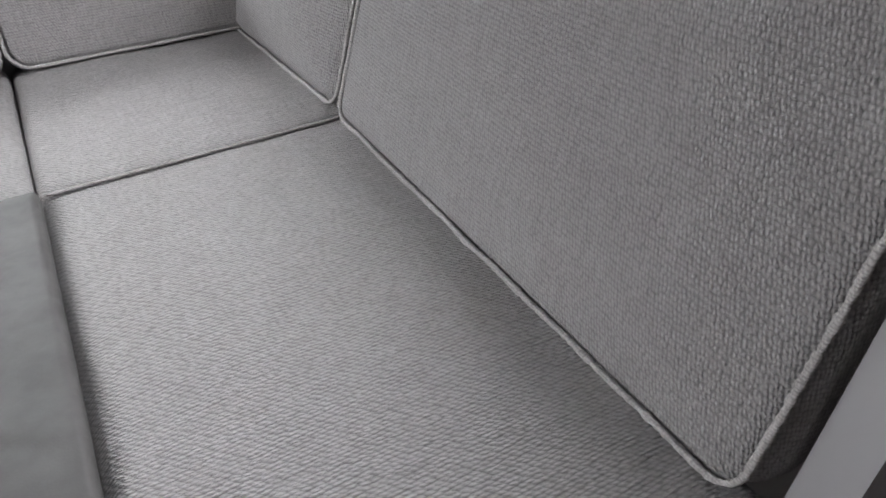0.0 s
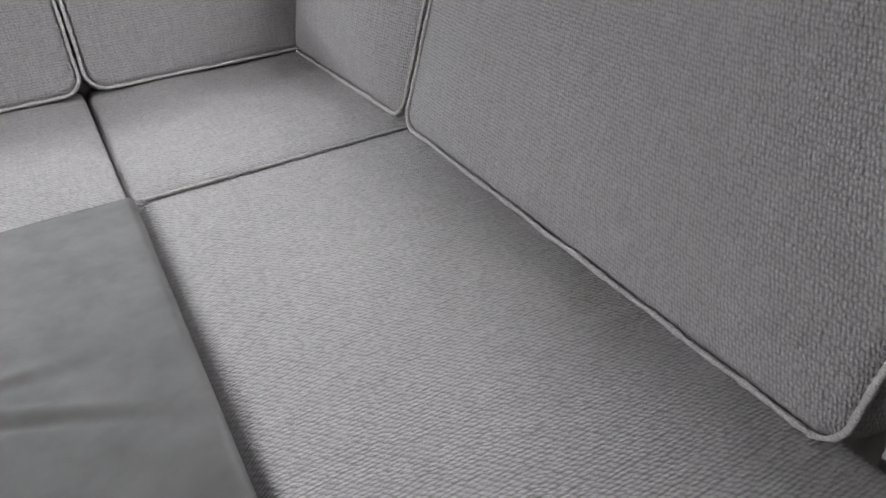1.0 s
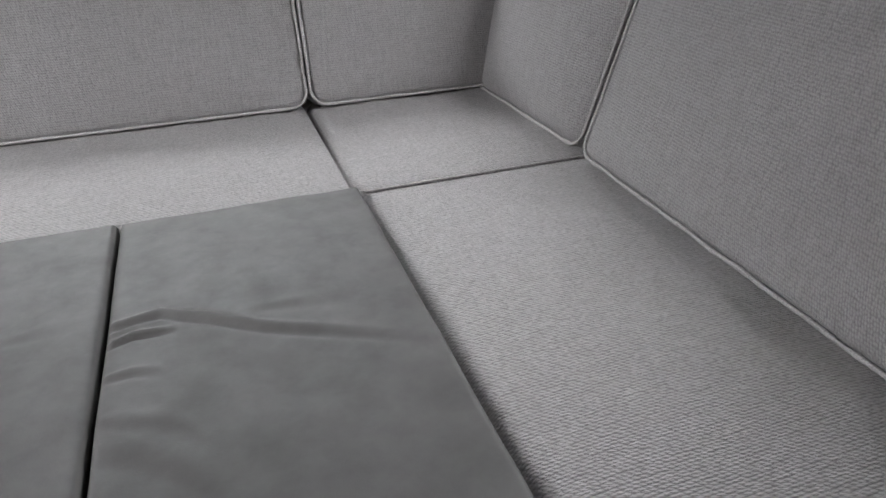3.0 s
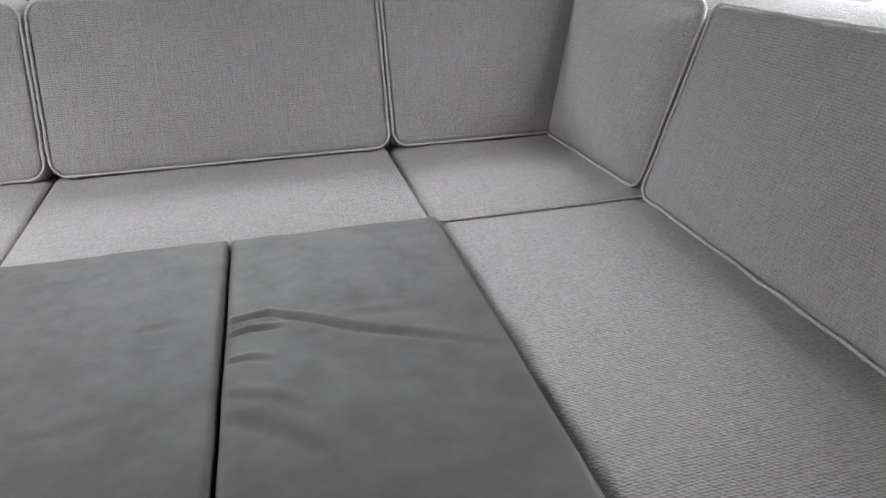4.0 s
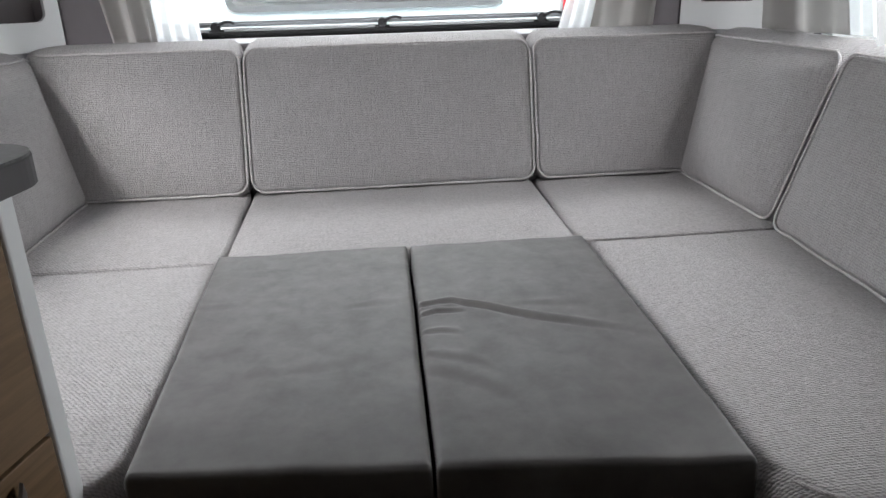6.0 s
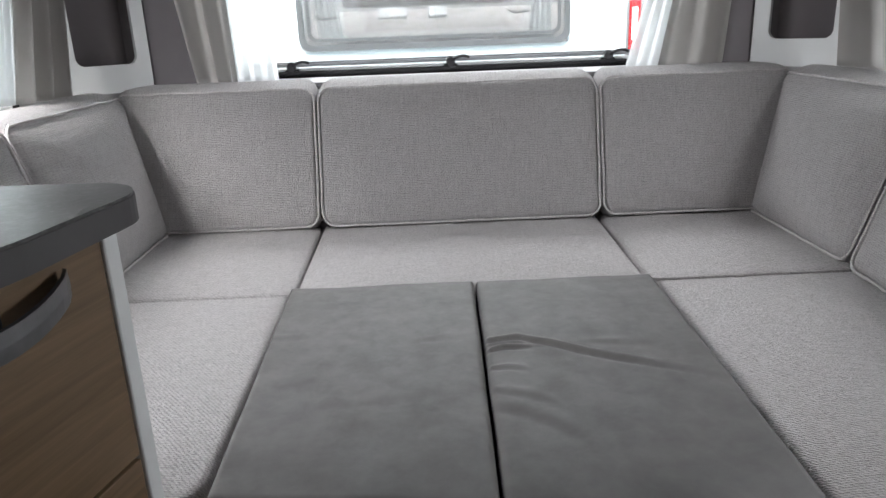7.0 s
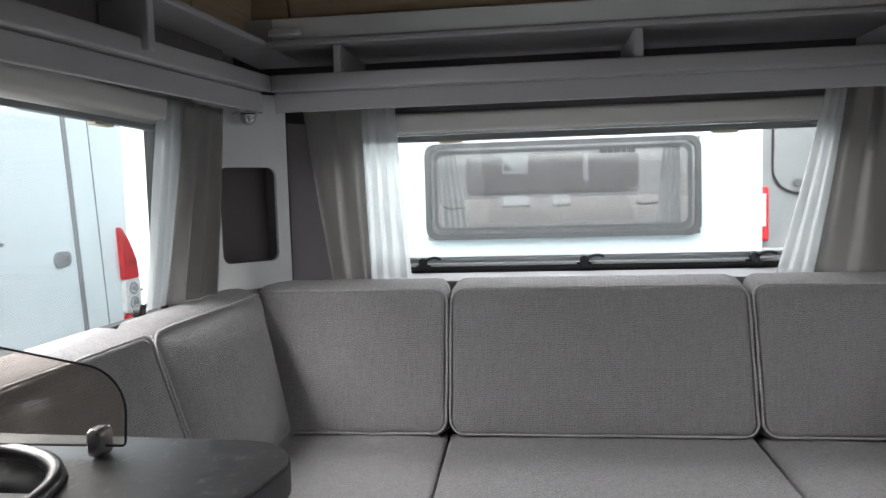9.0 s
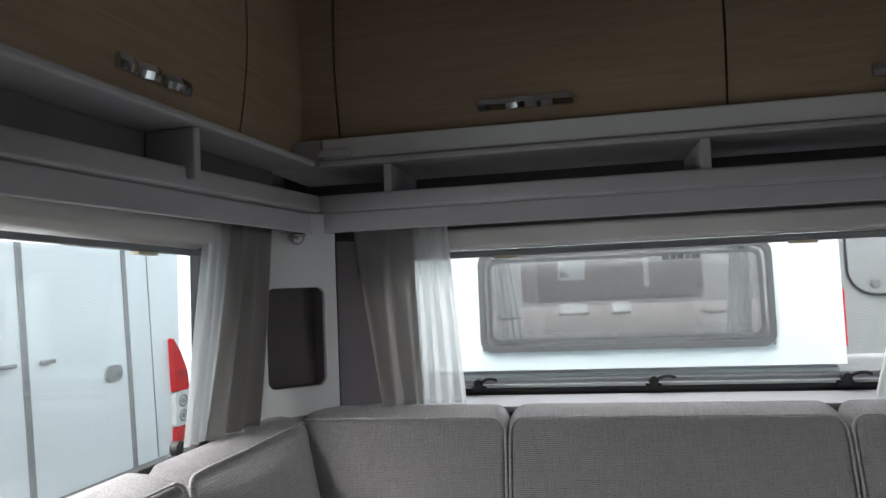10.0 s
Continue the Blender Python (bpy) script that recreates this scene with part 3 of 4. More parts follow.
# ---- overhead: open shelf with lip, lockers ----
def overhead(name, m, length, dividers, door_gaps, label, drop, starts, lip_m, back, depth=0.36):
    """Open shelf with a rounded lip, dividers and a row of lockers over it. Its own u runs along the wall, v up, w into the room (0: the lip's front)."""
    root = thing(name, m @ Vector((length / 2, 1.5, -0.2)), label, "shelf")
    prof = rounded([Vector((-0.012, 1.515, 0)), Vector((0.004, 1.517, 0)), Vector((0.0, 1.565, 0)), Vector((-0.02, 1.565, 0))], [0.003, 0.006, 0.009, 0.004], 4)
    to = basis((0, 0, 1), (0, 1, 0), (-1, 0, 0), (0, 0, 0))
    part("lip", prism(bmesh.new(), [(p.x, p.y) for p in prof], -length, 0, 0, lip_m @ to), SHELL, root, "grey rounded shelf lip", True)
    part("pelmet", new_box((0, 1.458, -0.045), (length, 1.5145, -0.03), 0.003, lip_m), SHELL, root, "grey pelmet")
    part("shelf_board", new_box((0, 1.518, -min(depth, 0.1 if depth < 0.2 else 0.3)), (length, 1.533, -0.021), 0.002, lip_m), SHELL, root)
    part("back_panel", new_box((0, 1.534, -depth), (length, 1.648, -depth + 0.01), 0, m), TAUPE, root, "dark taupe back")
    for u in dividers:
        part("divider", new_box((u - 0.012, 1.534, -depth + 0.012), (u + 0.012, 1.649, -0.022), 0.004, m), SHELL, root)
    part("upper_board", new_box((0, 1.65, -depth), (length, 1.668, -0.008), 0.006, m), SHELL, root, "pale front edge")
    if drop:
        part("corner_board", new_box((-0.17, 1.651, -depth), (-0.001, 1.667, -0.014), 0.003, m), SHELL, root)
        part("corner_board", new_box((-0.17, 1.6715, -depth + 0.02), (-0.001, 1.736, -0.034), 0.003, m), SHELL, root)
        part("light_rail", new_box((0, 1.6715, -depth + 0.02), (length, 1.736, -0.03), 0.006, m), WHITE, root, "white light rail")
    z0 = 1.739 if drop else 1.680
    body = []
    for i, (a, b) in enumerate(zip(door_gaps, door_gaps[1:])):
        locker = thing("overhead_locker", m @ Vector(((a + b) / 2, z0, -0.2)), "oak veneer overhead locker with a curved closed flap", "cabinet", "overhead lockers")
        part("carcass", new_box((a + 0.004, z0, -depth + 0.002), (b - 0.004, CEIL - 0.012, -0.085 - back), 0, m), OAK, locker)
        bm = bmesh.new()
        n, front, rear = 14, [], []
        for j in range(n + 1):
            f = j / n
            v = z0 + 0.004 + (CEIL - 0.02 - z0) * f
            w = -back - 0.06 + 0.065 * math.sin(math.pi * (0.06 + 0.6 * f)) - 0.03 * f
            front.append((w, v))
            rear.append((w - 0.018, v))
        prism(bm, front + rear[::-1], -(b - 0.0035), -(a + 0.0035), 0, m @ to)
        door = part("door", bm, OAK, locker, "curved oak veneer flap")
        if starts[i] is not None:
            h0, h1 = starts[i]
            v = z0 + (0.058 if drop else 0.07)
            w = -back - 0.06 + 0.065 * math.sin(math.pi * (0.06 + 0.6 * 0.12)) - 0.006
            hb = bmesh.new()
            k = 24
            outer, inner = [], []
            for j in range(k + 1):
                g = j / k
                wave = 0.006 * math.sin(5.2 * math.pi * g + 0.4) * math.sin(math.pi * g)
                outer.append((h0 + (h1 - h0) * g, wave))
            rows = []
            for (u, wave) in outer:
                rows.append([hb.verts.new(m @ Vector((u, v + dv, w + dw + (wave if dw > 0.008 else 0)))) for dv, dw in ((-0.016, 0.004), (-0.016, 0.016), (0.0, 0.021), (0.016, 0.016), (0.016, 0.004))])
            for r0, r1 in zip(rows, rows[1:]):
                for s in range(5):
                    hb.faces.new((r0[s], r0[(s + 1) % 5], r1[(s + 1) % 5], r1[s]))
            hb.faces.new(rows[0][::-1])
            hb.faces.new(rows[-1])
            part("handle", hb, CHROME, door, "chrome bar handle")
    return root


OVER_FRONT = basis((1, 0, 0), (0, 0, 1), (0, -1, 0), (-0.955, -0.035, 0))
overhead("overhead_shelf", OVER_FRONT, 1.91, [0.2, 1.075, 1.8], [-0.13, 0.045, 1.145, 1.91], "grey open shelf with dividers under the end lockers", True, [None, (0.47, 0.735), (1.5, 1.76)], OVER_FRONT, 0.02)
ldir = Vector((0.05, 0.60, 0)).normalized()
lstart = Vector((-0.955, -0.035, 0)) - ldir * 1.25
ldir2 = Vector((0.098, 0.60, 0)).normalized()
LIP_LEFT = basis(ldir2, (0, 0, 1), ldir2.cross(Vector((0, 0, 1))), Vector((-0.955, -0.035, 0)) - ldir2 * 1.25)
OVER_LEFT = basis(ldir, (0, 0, 1), ldir.cross(Vector((0, 0, 1))), lstart)
overhead("overhead_shelf", OVER_LEFT, 1.25, [0.70, 0.05], [0.0, 0.2, 0.98, 1.39], "grey open shelf with a divider under the side lockers", False, [None, (0.52, 0.748), None], LIP_LEFT, 0.045, 0.16)
rdir = Vector((0.065, -0.60, 0)).normalized()
OVER_RIGHT = basis(rdir, (0, 0, 1), rdir.cross(Vector((0, 0, 1))), (0.955, -0.035, 0))
overhead("overhead_shelf", OVER_RIGHT, 1.25, [0.5, 1.1], [-0.1, 0.5, 1.0, 1.25], "grey open shelf with dividers under the side lockers", False, [None, None, None], OVER_RIGHT, 0.045, 0.16)


# ---- benches and cushions ----
def bench(name, lo, hi, label):
    root = thing(name, ((lo[0] + hi[0]) / 2, (lo[1] + hi[1]) / 2, 0), label, "bench")
    part("plinth", new_box(lo, hi, 0.012), SHELL, root)
    return root


bench("bench_base", (-WALLX + 0.003, -0.52, 0), (WALLX - 0.003, 0.275, 0.325), "pale bench box along the end wall")
bench("bench_base", (0.445, -1.535, 0), (0.895, -0.523, 0.324), "pale bench box under the side seat")
bench("bench_base", (-0.985, -1.34, 0), (-0.47, -0.523, 0.324), "pale bench box under the side seat")


def flat_at(x, y, z=SEAT):
    return basis((1, 0, 0), (0, 1, 0), (0, 0, 1), (x, y, z))


SEATS = "seat cushions"
RISE = 0.455
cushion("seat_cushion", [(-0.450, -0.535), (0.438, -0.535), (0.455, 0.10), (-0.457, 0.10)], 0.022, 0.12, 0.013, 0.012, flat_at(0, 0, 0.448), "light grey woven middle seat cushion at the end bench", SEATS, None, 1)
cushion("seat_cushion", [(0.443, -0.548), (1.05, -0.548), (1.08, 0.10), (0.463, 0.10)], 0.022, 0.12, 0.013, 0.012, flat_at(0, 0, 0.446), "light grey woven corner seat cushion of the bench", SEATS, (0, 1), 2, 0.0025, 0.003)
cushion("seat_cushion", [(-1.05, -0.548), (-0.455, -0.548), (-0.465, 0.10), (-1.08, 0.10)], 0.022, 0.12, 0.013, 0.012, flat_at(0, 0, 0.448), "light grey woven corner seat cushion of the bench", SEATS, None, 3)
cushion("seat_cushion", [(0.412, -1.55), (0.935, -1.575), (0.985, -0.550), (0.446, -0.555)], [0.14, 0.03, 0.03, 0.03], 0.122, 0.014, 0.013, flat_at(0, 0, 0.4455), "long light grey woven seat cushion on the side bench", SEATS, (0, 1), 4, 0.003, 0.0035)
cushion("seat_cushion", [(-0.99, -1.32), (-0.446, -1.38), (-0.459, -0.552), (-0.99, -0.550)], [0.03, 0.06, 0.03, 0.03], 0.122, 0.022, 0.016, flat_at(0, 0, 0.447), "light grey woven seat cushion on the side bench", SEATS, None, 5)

BACKS = "backrest cushions"
LEAN_BACK = Vector((0, 0.303, 0.953))
REAR = basis((1, 0, 0), LEAN_BACK, Vector((1, 0, 0)).cross(LEAN_BACK), (0, 0.004, SEAT + 0.003))
cushion("backrest_cushion", [(-0.453, 0), (0.457, 0), (0.462, RISE), (-0.453, RISE)], 0.045, 0.115, 0.012, 0.014, REAR, "wide light grey woven backrest cushion with piping", BACKS, (0, 0), 11, rake=0.52)
cushion("backrest_cushion", [(0.467, 0), (0.975, 0), (1.11, RISE), (0.472, RISE)], [0.045, 0.02, 0.02, 0.045], 0.115, 0.012, 0.010, REAR, "light grey woven corner backrest cushion with piping", BACKS, (2, 1), 12, rake=0.52)
cushion("backrest_cushion", [(-0.975, 0), (-0.463, 0), (-0.463, RISE), (-1.11, RISE)], [0.02, 0.045, 0.045, 0.02], 0.115, 0.012, 0.010, REAR, "light grey woven corner backrest cushion with piping", BACKS, (0, 3), 13, rake=0.52)
YR = Vector((0.303, 0, 0.953))
SIDE_R = basis((0, -1, 0), YR, Vector((0, -1, 0)).cross(YR), (0.945, 0, SEAT - 0.002))
cushion("backrest_cushion", [(-0.02, 0), (0.538, 0), (0.538, RISE), (-0.155, RISE)], [0.03, 0.045, 0.04, 0.03], 0.115, 0.024, 0.040, SIDE_R, "light grey woven corner backrest cushion with piping", BACKS, (0, 3), 14, rake=0.52, pipe_turn=0.95)
along = Vector((-0.050, -0.92, 0)).normalized()
outw = Vector((-along.y, along.x, 0))
YQ = (outw * 0.303 + Vector((0, 0, 0.953))).normalized()
SIDE_LONG = basis(along, YQ, along.cross(YQ), (0.945, -0.562, SEAT - 0.005))
cushion("backrest_cushion", [(0, 0), (0.93, 0), (0.93, RISE), (-0.004, RISE)], 0.035, 0.115, 0.012, 0.014, SIDE_LONG, "long light grey woven backrest cushion with piping", BACKS, (0, 0), 15, rake=0.52)
YL = Vector((-0.303, 0, 0.953))
SIDE_L = basis((0, 1, 0), YL, Vector((0, 1, 0)).cross(YL), (-0.947, 0, SEAT - 0.002))
cushion("backrest_cushion", [(-0.538, 0), (0.02, 0), (0.155, RISE), (-0.538, RISE)], [0.045, 0.03, 0.03, 0.04], 0.115, 0.024, 0.040, SIDE_L, "light grey woven corner backrest cushion with piping", BACKS, (2, 1), 16, rake=0.52, pipe_turn=0.95)
cushion("backrest_cushion", [(-1.24, 0), (-0.562, 0), (-0.558, RISE), (-1.24, RISE)], 0.035, 0.115, 0.012, 0.014, SIDE_L, "light grey woven backrest cushion with piping", BACKS, (0, 0), 17, rake=0.52)


# ---- grey infill cushions over the lowered table ----
def infill(near, far, y0, y1, folds, label, seed):
    """Leatherette pad; folds: each a line of (x, y) from the seam on, its depth and its width."""
    root = thing("infill_cushion", (sum(near) / 2, (y0 + y1) / 2, SEAT - 0.1), label, "cushion", "infill cushions")
    bm = bmesh.new()
    nx, ny, r, thick = 100, 180, 0.012, 0.095
    grid = []
    for j in range(ny + 1):
        row = []
        for i in range(nx + 1):
            fx, fy = i / nx, j / ny
            x0, x1 = near[0] + (far[0] - near[0]) * fy, near[1] + (far[1] - near[1]) * fy
            x = x0 + (x1 - x0) * fx
            front = y0 - 0.1 * x
            y = front + (y1 - front) * fy
            d = min(x - x0, x1 - x, y - front, y1 - y)
            z = SEAT + 0.003
            if d < r:
                z -= r - math.sqrt(max(0, r * r - (r - d) ** 2))
            z += 0.0035 * noise.noise(Vector((x * 5 + seed, y * 5, 0))) + 0.0012 * noise.noise(Vector((x * 17 + seed, y * 13, 2)))
            fall = min(1, d / 0.012)
            for line, deep, wide in folds:
                a, b = line[0][0], line[-1][0]
                g = (x - a) / (b - a)
                if -0.3 < g < 1.0:
                    yc = float(np.interp(x, [q[0] for q in line], [q[1] for q in line]))
                    env = math.sin(math.pi * max(0.0, min(1.0, 0.3 + 0.7 * g))) ** 0.8
                    q = (y - yc) / (0.8 * wide * (1 + 0.9 * max(0, g)))
                    z += fall * env * 1.5 * deep * (math.exp(-(q - 1.1) ** 2) - 0.9 * math.exp(-(q * 1.3) ** 2))
            row.append(bm.verts.new((x, y, z)))
        grid.append(row)
    for j in range(ny):
        for i in range(nx):
            bm.faces.new((grid[j][i], grid[j][i + 1], grid[j + 1][i + 1], grid[j + 1][i]))
    rim = grid[0] + [row[-1] for row in grid[1:]] + grid[-1][-2::-1] + [row[0] for row in grid[-2:0:-1]]
    low = [bm.verts.new((v.co.x, v.co.y, SEAT - thick)) for v in rim]
    for i in range(len(rim)):
        j = (i + 1) % len(rim)
        bm.faces.new((rim[i], low[i], low[j], rim[j]))
    bm.faces.new(low[::-1])
    part("cover", bm, LEATHER, root, "", True)
    return root


infill((-0.019, 0.414), (0.004, 0.447), -1.424, -0.553,
       [([(0.0, -0.914), (0.067, -0.903), (0.133, -0.945), (0.2, -0.995), (0.289, -1.04), (0.41, -1.11)], 0.0040, 0.011),
        ([(0.0, -0.960), (0.03, -0.945), (0.09, -0.950)], 0.0042, 0.006), ([(0.0, -0.932), (0.04, -0.918), (0.09, -0.928)], 0.002, 0.005),
        ([(0.0, -1.035), (0.03, -1.032), (0.07, -1.045)], 0.0026, 0.008), ([(-0.005, -1.122), (0.06, -1.145), (0.11, -1.18)], 0.0018, 0.014),
        ([(-0.005, -1.18), (0.041, -1.2), (0.14, -1.30)], 0.0024, 0.022), ([(0.22, -0.945), (0.34, -0.965)], 0.0014, 0.014)],
       "grey leatherette infill cushion with creases on the lowered table", 3)
infill((-0.438, -0.024), (-0.462, -0.001), -1.424, -0.55,
       [([(-0.43, -0.86), (-0.25, -0.87)], 0.0009, 0.016), ([(-0.25, -1.15), (-0.05, -1.12)], 0.0010, 0.02), ([(-0.12, -0.9), (-0.02, -0.895)], 0.001, 0.014)],
       "smooth grey leatherette infill cushion on the lowered table", 8)
table = thing("lowered_table", (0, -1.0, 0), "table lowered between the benches to carry the cushions", "table")
part("tabletop", new_box((-0.44, -1.42, 0.334), (0.44, -0.56, 0.362), 0.008), OAK, table)
part("leg", new_box((-0.2, -1.1, 0), (0.2, -0.9, 0.333), 0.02), DARKMETAL, table, "grey metal leg")


# ---- sideboard behind the bench end ----
side_unit = thing("sideboard", (1.12, -1.85, 0), "grey sideboard with a rounded white end panel", "cabinet")
PM = basis((1, 0, 0), (0, 0, 1), (0, -1, 0), (0, -1.508, 0))
pp = rounded([Vector((0.90, 0.0, 0)), Vector((WALLX - 0.003, 0.0, 0)), Vector((WALLX - 0.003, 0.86, 0)), Vector((1.04, 0.86, 0)), Vector((0.985, 0.60, 0)), Vector((0.945, 0.43, 0))], [0.002, 0.002, 0.01, 0.06, 0.25, 0.3], 7)
part("end_panel", prism(bmesh.new(), [(p.x, p.y) for p in pp], 0.0, 0.05, 0.02, PM), SHELL, side_unit, "white rounded end panel")
part("body", new_box((1.16, -2.25, 0), (WALLX - 0.003, -1.562, 0.85), 0.02), SHELL, side_unit, "grey front")


# ---- kitchen ----
kitchen = thing("kitchen_unit", (-0.85, -1.85, 0), "kitchen unit with oak drawers and a white end panel", "cabinet")
wt = rounded([Vector((-WALLX + 0.003, -1.245, 0)), Vector((-WALLX + 0.003, -2.45, 0)), Vector((-0.605, -2.45, 0)), Vector((-0.60, -1.95, 0)), Vector((-0.575, -1.77, 0)), Vector((-0.508, -1.545, 0)), Vector((-0.462, -1.279, 0))],
             [0.002, 0.002, 0.002, 0.05, 0.1, 0.1, 0.082], 9)
SINK, SINK_R = Vector((-0.85, -1.49, 0)), 0.152


def holed(outline, centre, radius, z0, z1):
    """A slab with a round hole through it."""
    bm = bmesh.new()
    loops = []
    for pts in (outline, [centre + Vector((radius * math.cos(i * math.pi / 28), radius * math.sin(i * math.pi / 28), 0)) for i in range(56)]):
        vs = [bm.verts.new((p.x, p.y, z1)) for p in pts]
        loops += [bm.edges.new((vs[i], vs[(i + 1) % len(vs)])) for i in range(len(vs))]
    bmesh.ops.triangle_fill(bm, edges=loops, use_beauty=True)
    grown = bmesh.ops.extrude_face_region(bm, geom=bm.faces[:])["geom"]
    for v in grown:
        if isinstance(v, bmesh.types.BMVert):
            v.co.z = z0
    return bm


worktop = tagged(part("worktop", holed(wt, SINK, SINK_R, 0.857, 0.895), STONE), "mottled dark grey kitchen worktop with a rounded corner", "worktop")
bev = worktop.modifiers.new("edge", "BEVEL")
bev.width, bev.segments, bev.limit_method = 0.003, 2, "ANGLE"
front = [p for p in wt if p.x > -1.2 and p.y > -2.44] + [wt[0] + Vector((0.02, 0, 0))]
bm = bmesh.new()
strips = []
for i, p in enumerate(front):
    d = (front[min(i + 1, len(front) - 1)] - front[max(i - 1, 0)]).normalized()
    n = Vector((d.y, -d.x, 0))
    strips.append([bm.verts.new(p + n * off + Vector((0, 0, z))) for off, z in ((-0.001, 0.8565), (0.0014, 0.8575), (0.0016, 0.8905), (-0.001, 0.8925))])
for r0, r1 in zip(strips, strips[1:]):
    for k in range(4):
        bm.faces.new((r0[k], r1[k], r1[(k + 1) % 4], r0[(k + 1) % 4]))
bmesh.ops.recalc_face_normals(bm, faces=bm.faces[:])
part("edge_band", bm, BAND, worktop, "matt dark taupe edge band")
DR = Vector((-0.105, -0.40, 0)).normalized()
KM = basis(DR, (0, 0, 1), DR.cross(Vector((0, 0, 1))), (-0.497, -1.403, 0))
KM = KM if (KM.col[2].x > 0) else basis(-DR, (0, 0, 1), (-DR).cross(Vector((0, 0, 1))), (-0.497, -1.403, 0))
sgn = 1 if KM.col[0].y < 0 else -1


def kbox(u0, u1, v0, v1, w0, w1, bevel):
    a, b = sorted((sgn * u0, sgn * u1))
    return new_box((a, v0, w0), (b, v1, w1), bevel, KM)


part("end_panel", new_box((-WALLX + 0.003, -1.401, 0), (-0.497, -1.362, 0.86), 0.004), WHITE, kitchen, "white end panel")
part("carcass", kbox(0.03, 0.85, 0.05, 0.74, -0.45, -0.022, 0), SHELL, kitchen)
for v0, v1 in ((0.555, 0.855), (0.28, 0.549), (0.06, 0.274)):
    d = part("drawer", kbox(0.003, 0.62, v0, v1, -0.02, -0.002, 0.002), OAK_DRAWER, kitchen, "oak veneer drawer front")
    hv = v1 - 0.03
    arc = []
    for i in range(17):
        f = i / 16
        arc.append(KM @ Vector((sgn * (0.074 + 0.262 * f), hv - 0.016 * math.sin(math.pi * f), 0.004 + 0.034 * math.sin(math.pi * f) ** 0.7)))
    bm = bmesh.new()
    rows = []
    for p in arc:
        rows.append([bm.verts.new(p + Vector((0, 0, dz)) + KM.col[2].to_3d() * dw) for dz, dw in ((-0.016, 0), (-0.0155, 0.005), (0, 0.0062), (0.0155, 0.005), (0.016, 0), (0, -0.002))])
    for r0, r1 in zip(rows, rows[1:]):
        for s in range(6):
            bm.faces.new((r0[s], r0[(s + 1) % 6], r1[(s + 1) % 6], r1[s]))
    bm.faces.new(rows[0][::-1])
    bm.faces.new(rows[-1])
    part("handle", bm, HANDLE, d, "flat brushed metal bow handle")
    part("catch", kbox(0.175, 0.235, hv - 0.012, hv + 0.012, -0.0015, 0.018, 0.005), RUBBER, d, "black push catch")

# round sink with a smoked glass lid standing upright
sink = thing("sink", (-0.85, -1.49, 0.895), "round stainless steel sink with a dark rim", "sink")
sc = Vector((-0.85, -1.49, 0.899))
part("rim", tube(bmesh.new(), [sc + Vector((0.156 * math.cos(i * math.pi / 32), 0.156 * math.sin(i * math.pi / 32), 0)) for i in range(64)], 0.010, True), DARKMETAL, sink, "dark metal rim", True)
bm = bmesh.new()
rings = []
for rr, zz in ((0.1515, 0.002), (0.149, -0.004), (0.147, -0.03), (0.142, -0.08), (0.13, -0.115), (0.10, -0.13), (0.04, -0.134)):
    rings.append([bm.verts.new(sc + Vector((rr * math.cos(i * math.pi / 24), rr * math.sin(i * math.pi / 24), zz - 0.003))) for i in range(48)])
for a, b in zip(rings, rings[1:]):
    for i in range(48):
        bm.faces.new((a[i], a[(i + 1) % 48], b[(i + 1) % 48], b[i]))
bm.faces.new(rings[-1])
part("basin", bm, STEEL, sink, "stainless steel", True)
lid = thing("glass_lid", (-0.95, -1.33, 0.905), "smoked glass lid standing upright on the worktop", "lid")
lo = rounded([Vector((-1.2, 0.908, 0)), Vector((-0.679, 0.908, 0)), Vector((-0.672, 0.995, 0)), Vector((-0.90, 1.04, 0)), Vector((-1.2, 1.075, 0))], [0.004, 0.006, 0.055, 0.3, 0.02], 8)
LM = basis((1, 0, 0), (0, 0, 1), (0, -1, 0), (0, -1.333, 0))
part("pane", prism(bmesh.new(), [(p.x, p.y) for p in lo], 0, 0.005, 0.001, LM), SMOKED, lid, "smoked brown glass")
part("edge", tube(bmesh.new(), [LM @ Vector((p.x, p.y, 0.0025)) for p in lo], 0.0015, True), RUBBER, lid, "dark polished edge")
for hx in (-0.712, -1.12):
    part("hinge", new_box((hx - 0.011, -1.348, 0.896), (hx + 0.011, -1.320, 0.930), 0.007), STEEL, lid, "chrome hinge block")


# ---- outside ----
ground = part("ground", new_box((-60, -60, -0.47), (60, 60, -0.45)), ASPHALT)
tagged(ground, "grey asphalt yard", "ground", "", "structure")


def coach(name, lo, hi, label):
    root = thing(name, ((lo[0] + hi[0]) / 2, (lo[1] + hi[1]) / 2, -0.45), label, "caravan")
    return root


# white caravan behind the end window, seen end-on
white = coach("caravan", (-1.4, 1.6, 0), (0.955, 6.0, 2.6), "white caravan parked close behind with a wide grey end window")
W = basis((1, 0, 0), (0, 0, 1), (0, -1, 0), (0, 1.64, 0))
bm = bmesh.new()
for u0, u1, v0, v1 in ((-1.4, -0.73, 0.87, 2.6), (0.655, 0.955, 0.87, 2.6), (-0.73, 0.655, 0.87, 0.965), (-0.73, 0.655, 1.455, 2.6)):
    box(bm, (u0, v0, 0), (u1, v1, 0.04), 0, W)
box(bm, (-1.4, 1.645, 0.87), (-1.36, 6.0, 2.6))
box(bm, (0.915, 1.645, 0.87), (0.955, 6.0, 2.6))
box(bm, (-1.4, 3.2, 2.602), (0.955, 6.0, 2.64))
